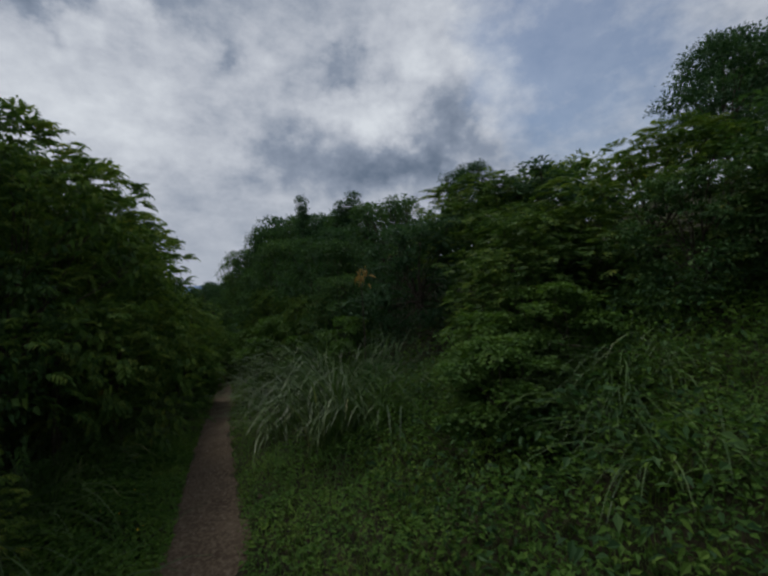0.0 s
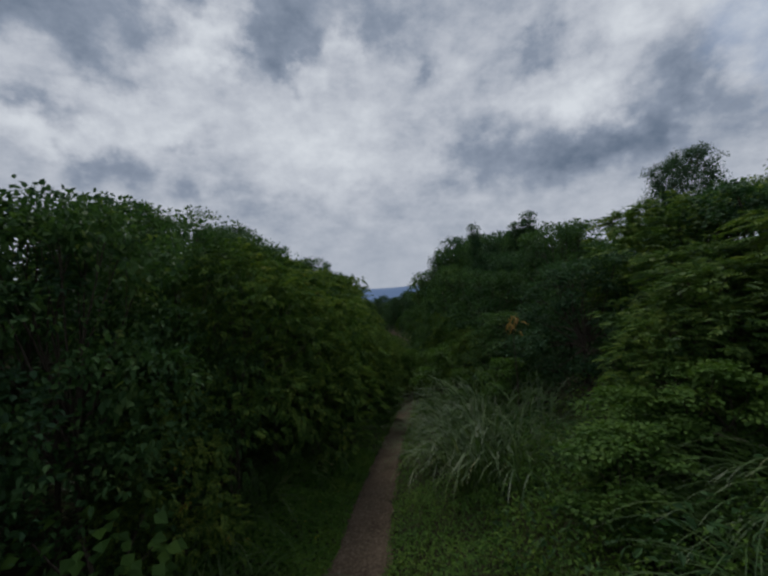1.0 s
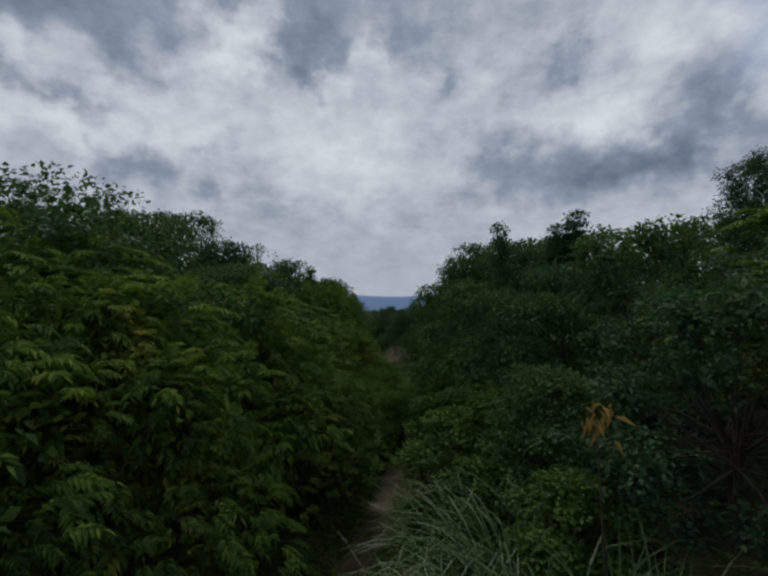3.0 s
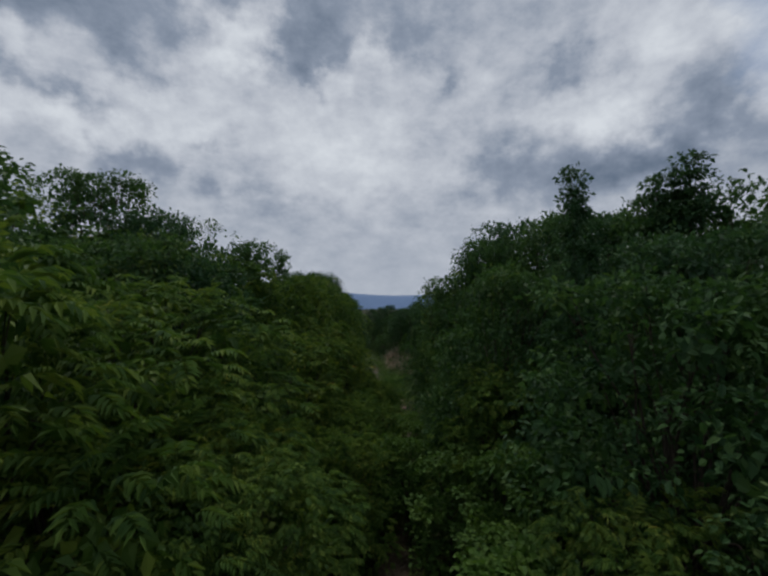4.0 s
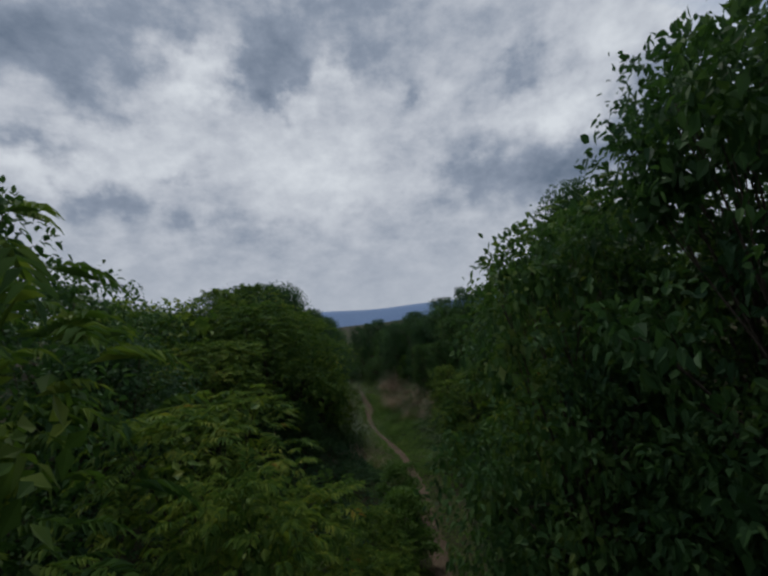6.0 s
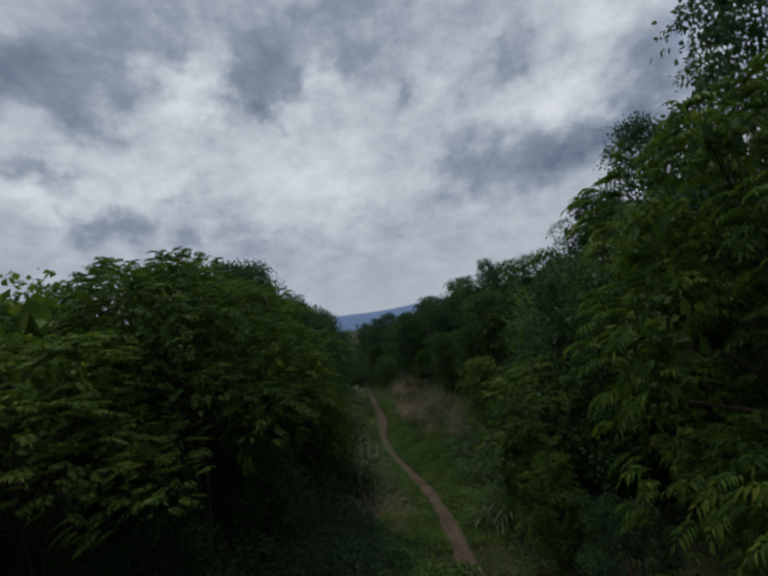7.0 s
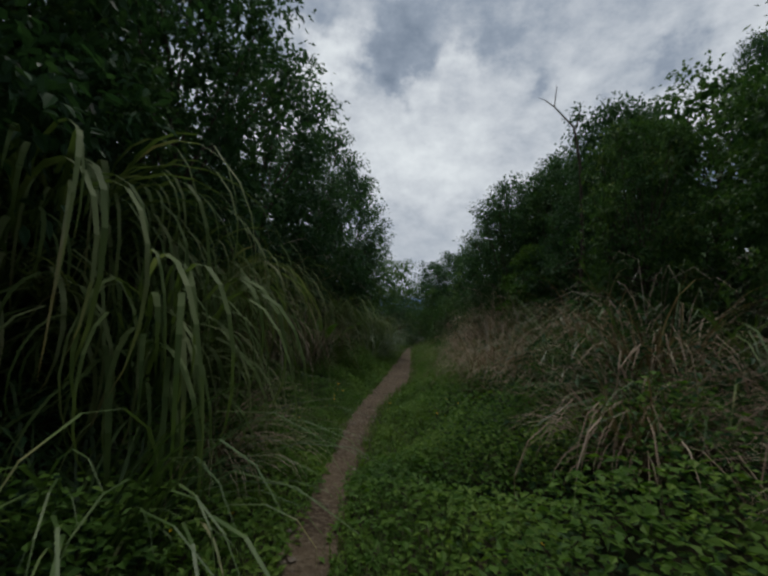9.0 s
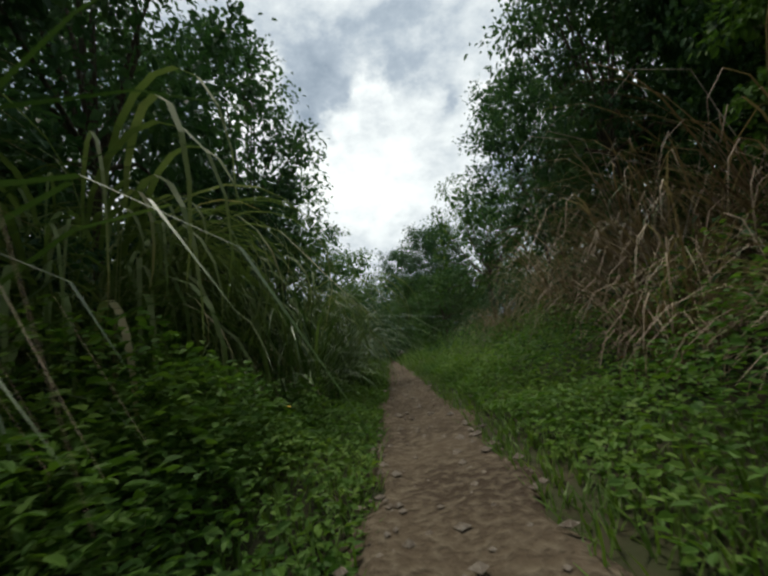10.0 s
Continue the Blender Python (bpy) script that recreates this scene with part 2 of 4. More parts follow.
M_EYE, _, _b = base_mat("flower_eye_orange", 0.7, 0.2)
_b.inputs["Base Color"].default_value = (0.45, 0.20, 0.01, 1)

# ---------------------------------------------------------------- the lie of the land
PATH_PTS = [(-1.2, -4.0), (-0.45, 0.0), (0.10, 2.95), (0.24, 4.2), (0.40, 5.6), (0.72, 7.5), (1.12, 10.2), (1.36, 13.3), (1.58, 16.5), (1.64, 19.5),
            (1.62, 21.7), (1.54, 23.2), (1.34, 24.6), (0.98, 26.0), (0.67, 27.5), (0.49, 28.8), (0.38, 29.9), (0.43, 31.35), (0.31, 32.3), (0.17, 33.9), (-0.22, 37.4), (-0.7, 43.0), (-1.5, 50.0)]
PY = np.array([p[1] for p in PATH_PTS])
PX = np.array([p[0] for p in PATH_PTS])


def path_x(y):
    """Smoothed middle line of the path."""
    y = np.asarray(y, float)
    return sum(np.interp(y + o, PY, PX) for o in (-0.8, -0.4, 0, 0.4, 0.8)) / 5


def path_w(y):
    """Half width of the trodden strip."""
    return np.interp(y, [0, 4, 7, 14, 23, 25.4, 28, 30, 31.4, 33, 36, 44], [0.27, 0.28, 0.22, 0.15, 0.155, 0.13, 0.115, 0.15, 0.23, 0.21, 0.14, 0.08])


def floor_z(y):
    return np.interp(y, [-6, 4, 8, 14, 20, 24, 28, 32, 36, 40, 44, 60, 150, 400], [-1.72, -1.72, -1.95, -2.4, -2.72, -2.9, -3.08, -3.14, -3.2, -3.4, -3.65, -4.4, -14, -26])


def ground_z(x, y):
    x, y = np.asarray(x, float), np.asarray(y, float)
    d = x - path_x(np.clip(y, -4, 50))
    a = np.abs(d)
    rise = np.interp(a, [0, 0.9, 3, 8, 13, 22, 40, 90, 200], [0, 0.02, 0.85, 2.9, 4.3, 5.8, 6.5, 3.0, -4])
    fade = np.interp(y, [-60, -15, 38, 56, 120], [0.4, 1, 1, 0.45, 0.1])
    rough = 0.05 * np.sin(x * 1.7 + y * 0.9) * np.sin(y * 1.3 - x * 0.6) * np.clip(a - 0.5, 0, 1)
    dip = -0.03 * np.exp(-(d / (path_w(y) + 0.05)) ** 4)
    z = floor_z(y) + rise * fade + rough + dip
    far = np.clip((np.hypot(x, y - 15) - 120) / 200, 0, 1)
    return z * (1 - far) + far * -26.0


def gz(x, y):
    return float(ground_z(x, y))


def mesh_ob(name, verts, faces, mat, parent=None, smooth=False):
    me = bpy.data.meshes.new(name)
    me.from_pydata(verts.tolist() if hasattr(verts, "tolist") else verts, [], faces.tolist() if hasattr(faces, "tolist") else faces)
    me.materials.append(mat)
    if smooth:
        me.polygons.foreach_set("use_smooth", [True] * len(me.polygons))
    me.update()
    ob = new(name, me)
    ob.parent = parent
    return ob


def grid_mesh(name, xs, ys, mat, lift=0.0, zf=ground_z):
    X, Y = np.meshgrid(xs, ys)
    Z = zf(X, Y) + lift
    n, m = X.shape
    v = np.stack([X, Y, Z], -1).reshape(-1, 3)
    i = (np.arange(n - 1)[:, None] * m + np.arange(m - 1)[None]).ravel()
    return mesh_ob(name, v, np.stack([i, i + 1, i + m + 1, i + m], 1), mat, smooth=True)


def spread(near, far, steps, ratio):
    out, s = [near], steps
    while out[-1] < far:
        out.append(out[-1] + s)
        s *= ratio
    return out


_rx = spread(8, 4200, 0.5, 1.22)
_xs = [-x for x in reversed(_rx)] + list(np.arange(-7.8, -2.3, 0.34)) + list(np.arange(-2.2, 2.9, 0.12)) + list(np.arange(3.0, 7.9, 0.34)) + _rx
_ys = [-6 - (y - 8) for y in reversed(_rx)] + list(np.arange(-5.8, 47.9, 0.34)) + [40 + y for y in _rx]
tagged(grid_mesh("ground", np.array(_xs), np.array(_ys), M_SOIL), "dark soil and leaf litter on the valley sides", "ground", kind="structure")

# trodden path, slightly hollow, with a ragged edge
rng = np.random.default_rng(5)
_py = np.arange(-4, 48, 0.12)
_across = np.array([-1.0, -0.7, -0.35, 0, 0.35, 0.7, 1.0])
_jl, _jr = rng.normal(0, 0.17, len(_py)), rng.normal(0, 0.17, len(_py))
_v = []
for k, y in enumerate(_py):
    w = float(path_w(y))
    for s in _across:
        e = 1 + (_jl[k] if s < 0 else _jr[k]) * abs(s)
        x = float(path_x(y)) + s * w * e
        _v.append((x, y, gz(x, y) + 0.026 - 0.04 * (abs(s) == 1.0) + 0.005 * rng.normal()))
_m = len(_across)
_f = [(k * _m + j, k * _m + j + 1, (k + 1) * _m + j + 1, (k + 1) * _m + j) for k in range(len(_py) - 1) for j in range(_m - 1)]
tagged(mesh_ob("dirt_path", _v, _f, M_PATH, smooth=True), "narrow trodden brown earth footpath with small stones", "path", kind="structure")

# far ridge beyond the valley mouth
_a = np.radians(np.arange(-70, 250, 1.0))
_rv, _rf = [], []
for k, a in enumerate(_a):
    h = 118 + 22 * math.sin(a * 3.0 + 0.35) + 9 * math.sin(a * 11 + 1) + 5 * math.sin(a * 27)
    for rr, zz in ((3000, -30), (3200, h * 0.6), (3500, h), (4100, -30)):
        _rv.append((rr * math.cos(a), rr * math.sin(a), zz))
    if k:
        _rf += [((k - 1) * 4 + j, k * 4 + j, k * 4 + j + 1, (k - 1) * 4 + j + 1) for j in range(3)]
tagged(mesh_ob("backdrop_ridge", _rv, _rf, M_HILL, smooth=True), "distant wooded mountain ridge under the clouds, painted haze blue with a faint glow", "mountain", kind="structure")

# ---------------------------------------------------------------- plant builders


def unit(v):
    return v / np.maximum(np.linalg.norm(v, axis=-1, keepdims=True), 1e-9)


def blades(base, axis, normal, length, width, fold=0.18, sag=0.15):
    """Folded four-corner leaves from arrays of base, axis, normal and sizes."""
    axis = unit(axis)
    side = unit(np.cross(axis, normal))
    nrm = np.cross(side, axis)
    L, W = length[:, None], width[:, None]
    mid = base + axis * L * 0.45
    tip = base + axis * L - np.array([0, 0, 1.0]) * L * sag
    v = np.stack([base, mid + side * W * 0.5 + nrm * W * fold, tip, mid - side * W * 0.5 + nrm * W * fold], 1).reshape(-1, 3)
    i = np.arange(len(base))[:, None] * 4
    f = np.concatenate([i + np.array([[0, 1, 2]]), i + np.array([[0, 2, 3]])], 1).reshape(-1, 3)
    return v, f


def round_leaves(base, axis, normal, length, width, fold=0.18, sag=0.15):
    """Folded leaves with a belly and a drawn-out tip: two halves along the midrib."""
    axis = unit(axis)
    side = unit(np.cross(axis, normal))
    nrm = np.cross(side, axis)
    L, W = length[:, None], width[:, None]
    down = np.array([0, 0, 1.0]) * L * sag
    rim = [base + axis * L * u - down * u * u + sg * side * W * k + nrm * W * fold for sg in (1, -1) for u, k in ((0.27, 0.47), (0.63, 0.40))]
    v = np.stack([base, rim[0], rim[1], base + axis * L - down, rim[3], rim[2]], 1).reshape(-1, 3)
    i = np.arange(len(base))[:, None] * 6
    f = np.concatenate([i + np.array([[0, 1, 2]]), i + np.array([[0, 2, 3]]), i + np.array([[0, 3, 4]]), i + np.array([[0, 4, 5]])], 1).reshape(-1, 3)
    return v, f


def join(parts):
    vs, fs, n = [], [], 0
    for v, f in parts:
        vs.append(v)
        fs.append(f + n)
        n += len(v)
    return np.concatenate(vs), np.concatenate(fs)


def crown_points(rng, lobes, n, low, inner=0.25, flat=0.66):
    """Points and outward directions on the shell of overlapping lobes, some deeper in."""
    c, r = lobes[:, :3], lobes[:, 3]
    k = rng.choice(len(c), n * 3, p=r ** 1.6 / (r ** 1.6).sum())
    d = unit(rng.normal(size=(n * 3, 3)) + np.array([0, 0, 0.95]))
    deep = np.where(rng.random(n * 3) < inner, rng.uniform(0.45, 0.85, n * 3), rng.uniform(0.85, 1.03, n * 3))
    p = c[k] + d * (r[k] * deep)[:, None] * np.array([1, 1, flat])
    dist = np.linalg.norm((p[:, None] - c[None]) / np.array([1, 1, flat]), axis=2) / r[None]
    dist[np.arange(n * 3), k] = 9
    ok = (dist.min(1) > 0.72) & (p[:, 2] > low * (0.6 + 0.8 * rng.random(n * 3)))
    p, d = p[ok][:n], d[ok][:n]
    return p, d


def lobes_dome(rng, h, r, count, low, spike=0.0):
    out = []
    for k in range(count):
        a = k * 2.399 + rng.uniform(-0.4, 0.4)
        u = (k + 0.5) / count
        zf = low + (h - low) * u
        rad = r * math.sqrt(max(0.05, 1 - u ** 2.2)) * rng.uniform(0.45, 0.86)
        lr = r * rng.uniform(0.24, 0.48) * (1 - 0.25 * u)
        out.append((rad * math.cos(a), rad * math.sin(a), min(zf, h - lr * 0.8), lr))
    for _ in range(int(spike)):
        a, q = rng.uniform(0, 6.28), r * rng.uniform(0.1, 0.6)
        out.append((q * math.cos(a), q * math.sin(a), h * rng.uniform(0.86, 0.96), r * 0.16))
    return np.array(out)


def tube(pts, rads, sides=6):
    pts = np.array(pts, float)
    v, f = [], []
    for k, p in enumerate(pts):
        t = unit(pts[min(k + 1, len(pts) - 1)] - pts[max(k - 1, 0)])
        s = unit(np.cross(t, (0.31, 0.95, 0.11)))
        q = np.cross(t, s)
        for j in range(sides):
            a = 2 * math.pi * j / sides
            v.append(p + (s * math.cos(a) + q * math.sin(a)) * rads[k])
        if k:
            for j in range(sides):
                a, b = (k - 1) * sides + j, (k - 1) * sides + (j + 1) % sides
                f += [(a, b, b + sides), (a, b + sides, a + sides)]
    return np.array(v), np.array(f)


def stems(rng, lobes, h, n_stem, thick, twigs=2):
    """Forked stems from the foot up into the lobes."""
    made = []
    order = rng.permutation(len(lobes))
    for s in range(n_stem):
        parts = []
        a = rng.uniform(0, 6.28)
        foot = np.array([0.12 * math.cos(a), 0.12 * math.sin(a), -0.15]) * (0 if n_stem == 1 else 1) + np.array([0, 0, -0.1])
        tops = [lobes[i, :3] for i in order[s::n_stem][:14]]
        hub = foot * 0.3 + np.mean(tops, 0) * 0.5 + rng.normal(0, 0.06, 3)
        hub[2] = h * rng.uniform(0.28, 0.42)
        mid = (foot + hub) / 2 + rng.normal(0, 0.05, 3)
        parts.append(tube([foot, mid, hub], [thick, thick * 0.8, thick * 0.62], 7))
        for t in tops:
            m1 = hub * 0.55 + t * 0.45 + rng.normal(0, 0.07, 3) + np.array([0, 0, 0.08])
            parts.append(tube([hub, m1, t], [thick * 0.5, thick * 0.32, thick * 0.1], 5))
            for _ in range(twigs):
                e = t + rng.normal(0, 0.10, 3)
                parts.append(tube([m1 * 0.4 + t * 0.6, (t + e) / 2 + rng.normal(0, 0.03, 3), e], [thick * 0.16, thick * 0.11, thick * 0.05], 3))
        made.append(join(parts))
    return made


def sprays(rng, p, d, per, spread):
    """Turns tips into sprays of leaves: many points round each tip, pointing away from it."""
    n = len(p)
    q = np.repeat(p, per, 0)
    o = rng.normal(0, 1, (n * per, 3)) * np.array([1, 1, 0.55])
    q = q + o * spread
    return q, unit(np.repeat(d, per, 0) * 0.6 + unit(o) * 0.8)


def broad_leaves(rng, p, d, length, width, shape=None):
    n = len(p)
    up = np.array([0, 0, 1.0])
    axis = d * 0.8 + rng.normal(0, 0.45, (n, 3)) + np.array([0, 0, -0.2])
    nrm = unit(d * 0.35 + up * 0.9 + rng.normal(0, 0.38, (n, 3)))
    L = length * rng.uniform(0.6, 1.3, n)
    return (shape or blades)(p, axis, nrm, L, L * width / length * rng.uniform(0.85, 1.15, n), 0.16, 0.16)


def pinnate_leaves(rng, p, d, length, pairs, leaflet):
    """Compound leaves: a drooping rachis with paired leaflets."""
    n = len(p)
    hz = unit(d * np.array([1, 1, 0.25]) + rng.normal(0, 0.45, (n, 3)) * np.array([1, 1, 0.3]))
    L = length * rng.uniform(0.65, 1.2, n)
    up = np.array([0, 0, 1.0])
    side = unit(np.cross(hz, up))
    parts = []
    for k in range(pairs + 1):
        t = 0.22 + 0.78 * k / pairs
        pos = p + hz * (L * t)[:, None] + up * (L * (0.30 * t - 0.48 * t * t))[:, None]
        fwd = unit(hz + up * (0.30 - 0.96 * t))
        size = leaflet * (0.75 + 0.5 * math.sin(math.pi * min(t, 0.92))) * L / length
        nrm = unit(np.cross(side, fwd) + rng.normal(0, 0.12, (n, 3)))
        if k == pairs:
            parts.append(blades(pos, fwd, nrm, size * 1.1, size * 0.29, 0.2, 0.12))
            continue
        for sg in (-1, 1):
            ax = side * sg * 0.85 + fwd * 0.5 + rng.normal(0, 0.08, (n, 3)) - up * 0.12
            parts.append(blades(pos, ax, nrm, size * rng.uniform(0.9, 1.1, n), size * 0.29, 0.2, 0.18))
    parts.append(blades(p, hz + up * 0.05, np.broadcast_to(up, (n, 3)), L * 0.9, np.full(n, 0.008), 0.0, 0.25))
    return join(parts)


PROTO = {}

def inner_leaves(rng, lobes, n, size):
    """Broad shaded leaves deep inside the lobes, which close the bush."""
    c, r = lobes[:, :3], lobes[:, 3]
    k = rng.choice(len(c), n, p=r ** 2 / (r ** 2).sum())
    d = unit(rng.normal(size=(n, 3)))
    p = c[k] + d * (r[k] * rng.uniform(0.1, 0.62, n))[:, None] * np.array([1, 1, 0.66])
    L = size * rng.uniform(0.7, 1.3, n)
    ax = d * 0.5 + rng.normal(0, 0.6, (n, 3)) + np.array([0, 0, -0.3])
    p = p - unit(ax) * L[:, None] * 0.5
    return blades(p, ax, unit(d * 0.6 + rng.normal(0, 0.5, (n, 3)) + np.array([0, 0, 0.5])), L, L * 0.72, 0.1, 0.1)


def shrub(kind, name, label, category, group, mat, seed, h, r, lobes, low, leaves, style, size, n_stem=3, thick=0.035, spike=0, inner=0.25, accent=None, per=11, per_r=0.075, core=1300):
    """One plant: an Empty at its foot with stems and a crown."""
    rg = np.random.default_rng(seed)
    lb = lobes_dome(rg, h, r, lobes, low, spike)
    root = tagged(new(name), label, category, group)
    for v, f in stems(rg, lb, h, n_stem, thick, 0 if kind == "far" else 2):
        mesh_ob("trunk" if n_stem == 1 else "stem", v, f, M_BARK, root, True)
    p, d = crown_points(rg, lb, leaves, low * 0.55, inner)
    if style == "pinnate":
        v, f = pinnate_leaves(rg, p, d, size[0], 6, size[1])
    else:
        p, d = sprays(rg, p, d, per, per_r)
        v, f = broad_leaves(rg, p, d, size[0], size[1], round_leaves if kind in ("broad", "tree", "vine") else blades)
    if core:
        v, f = join([(v, f), inner_leaves(rg, lb, core, {"far": 0.34, "mid": 0.11, "tree": 0.085, "broad": 0.08}.get(kind, 0.09))])
    mesh_ob("crown", v, f, mat, root)
    if accent:
        p, d = crown_points(rg, lb, accent[0], low, 0)
        mesh_ob("withered_leaves", *broad_leaves(rg, p, d, accent[1], accent[1] * 0.5), M_YELLOW, root)
    PROTO.setdefault(kind, []).append((root, h))
    return root


LB = "dense dark green broad-leaved shrub on the bank beside the path"
LS = "olive green shrub with drooping feathery compound leaves beside the path"
LT = "small dark-leaved tree with a loose crown above the path"
LF = "distant green shrub on the hillside"
for sd in (1, 2, 3):
    shrub("broad", "broadleaf_shrub", LB, "shrub", "broad-leaved shrubs", M_BROAD if sd != 2 else M_DARK, sd, 3.0, 1.45, 26, 0.25, 1020, "broad", (0.062, 0.036), spike=5, per=9, per_r=0.055, inner=0.12, core=3200)
for sd in (4, 5, 6):
    shrub("mid", "broadleaf_shrub", LB, "shrub", "broad-leaved shrubs", M_DARK if sd == 5 else M_BROAD, sd, 3.0, 1.55, 24, 0.25, 430, "broad", (0.076, 0.046), 2, per=11, per_r=0.075, inner=0.12, core=900)
for sd in (11, 12, 13):
    shrub("sumac", "sumac_shrub", LS, "shrub", "feathery-leaved shrubs", M_SUMAC, sd, 2.7, 1.45, 20, 0.35, 950, "pinnate", (0.23, 0.078), spike=3, inner=0.15, core=1700)
shrub("dome", "sumac_shrub", "spreading olive green shrub with feathery leaves and a dark hollow beneath", "shrub", "feathery-leaved shrubs", M_SUMAC, 14, 3.9, 1.9, 30, 1.55, 1500, "pinnate", (0.24, 0.08), 3, 0.032, 4, 0.2, core=1600)
for sd in (21, 22):
    shrub("tree", "small_tree", LT, "tree", "trees along the path", M_DARK, sd, 4.6, 1.6, 36, 1.1, 1080, "broad", (0.078, 0.044), 1, 0.05, 4, per=9, per_r=0.09, inner=0.4, core=3000)
shrub("vine", "vine_mound", "mound of small heart-shaped vine leaves over a bush", "vine", "vine mounds", M_VINE, 31, 1.9, 0.75, 15, 0.2, 560, "broad", (0.052, 0.046), 3, 0.02, per=10, per_r=0.05, inner=0.2, core=200)
for sd in (41, 42):
    shrub("far", "hillside_shrub", LF, "shrub", "hillside shrubs", M_BROAD if sd == 41 else M_SUMAC, sd, 3.0, 1.7, 15, 0.4, 250, "broad", (0.12, 0.075), 1, 0.05, 0, per=7, per_r=0.12, inner=0.0, core=160)


def taper_tree(seed):
    """A slender sapling hung with leaves that narrows to a pointed top."""
    rg = np.random.default_rng(seed)
    h = 3.6
    lb = []
    for k in range(16):
        u = k / 15
        a = k * 2.4
        q = 0.8 * (1 - u)
        lb.append((q * 0.6 * math.cos(a), q * 0.6 * math.sin(a), 0.5 + (h - 0.6) * u, 0.15 + 0.36 * (1 - u)))
    lb = np.array(lb)
    root = tagged(new("pointed_sapling"), "slender dark green sapling with a pointed top", "tree")
    mesh_ob("trunk", *tube([(0, 0, -0.2), (0.03, 0, 1.2), (0, 0.03, 2.4), (0, 0, h - 0.1)], [0.05, 0.04, 0.022, 0.004], 7), M_BARK, root, True)
    p, d = crown_points(rg, lb, 1300, 0.3, 0.3)
    p, d = sprays(rg, p, d, 12, 0.045)
    mesh_ob("crown", *broad_leaves(rg, p, d, 0.058, 0.034), M_DARK, root)
    PROTO["sapling"] = [(root, h)]


taper_tree(51)
PICK = random.Random(7)
USED = set()


def put(kind, x, y, top, width=1.0, turn=None, tilt=(0, 0)):
    """Stand a plant of that kind at x, y with its top at that height."""
    lst = PROTO[kind]
    PICK.seed(int(x * 100) * 7919 + int(y * 100))
    ob, h = lst[PICK.randrange(len(lst))]
    z = gz(x, y)
    s = max(0.45, (top - z) / h)
    sw = width * (0.5 + 0.5 * s)
    a = PICK.uniform(0, 360) if turn is None else turn
    m = pose(x, y, z - 0.03, tilt[0], tilt[1], a) @ Matrix.Diagonal((sw, sw, s, 1))
    if ob.name not in USED:
        USED.add(ob.name)
        ob.matrix_basis = m
        return ob
    keep = ob.matrix_basis.copy()
    ob.matrix_basis = Matrix.Identity(4)
    made = copy_thing(ob, m)
    ob.matrix_basis = keep
    return made


# ---------------------------------------------------------------- shrubs: kind, x, y, height of the top, breadth


def plant(rows):
    for k, x, y, top, wd in rows:
        put(k, x, y, top + (0.13 if y < 17 and top > 0.5 and k != "sapling" else 0.0), wd)


# first stretch, bank on the left, overhanging the path
plant([
    ("broad", -2.6, 2.7, 1.65, 1.0), ("broad", -1.95, 2.5, 1.45, 0.8), ("broad", -1.6, 3.35, 1.2, 0.66), ("dome", -1.1, 3.7, 1.2, 0.62), ("dome", -0.95, 4.7, 0.95, 0.6), ("sumac", -1.3, 2.8, 0.0, 0.5),
    ("sumac", -0.55, 5.3, 0.85, 0.62), ("sumac", -1.15, 5.4, 1.3, 0.8), ("broad", -3.2, 5.6, 2.2, 1.0), ("mid", -3.6, 7.4, 2.55, 1.0), ("broad", -1.55, 5.9, 1.5, 0.95), ("sumac", -0.75, 6.9, 1.1, 0.75), ("sumac", -0.9, 7.9, 0.85, 0.85),
    ("broad", -2.6, 8.2, 2.15, 0.95), ("mid", -4.0, 2.6, 2.0, 1.1), ("mid", -2.8, 0.4, 1.2, 1.0)])
# middle stretch, left
plant([
    ("sumac", -1.0, 9.3, 1.0, 0.9), ("sumac", -0.8, 9.9, 0.55, 0.75), ("broad", -1.5, 10.9, 1.45, 0.75), ("broad", -2.2, 10.8, 1.7, 1.0), ("sumac", -0.35, 11.6, 0.5, 0.8), ("sumac", -0.8, 13.3, 1.35, 0.75),
    ("broad", -1.9, 14.6, 2.2, 0.8), ("sumac", -0.4, 15.6, 0.5, 0.85), ("sumac", 0.1, 14.6, 0.2, 0.6), ("sumac", -2.2, 12.6, 1.7, 1.0), ("mid", -4.2, 9.6, 2.9, 1.2), ("broad", -3.1, 12.8, 2.5, 0.85),
    ("broad", -4.5, 13.4, 3.4, 0.9), ("mid", -3.4, 14.2, 2.7, 0.85), ("broad", -2.3, 17.3, 1.1, 0.9), ("mid", -3.2, 17.6, 2.2, 1.1), ("mid", -3.4, 20.0, 1.6, 1.0)])
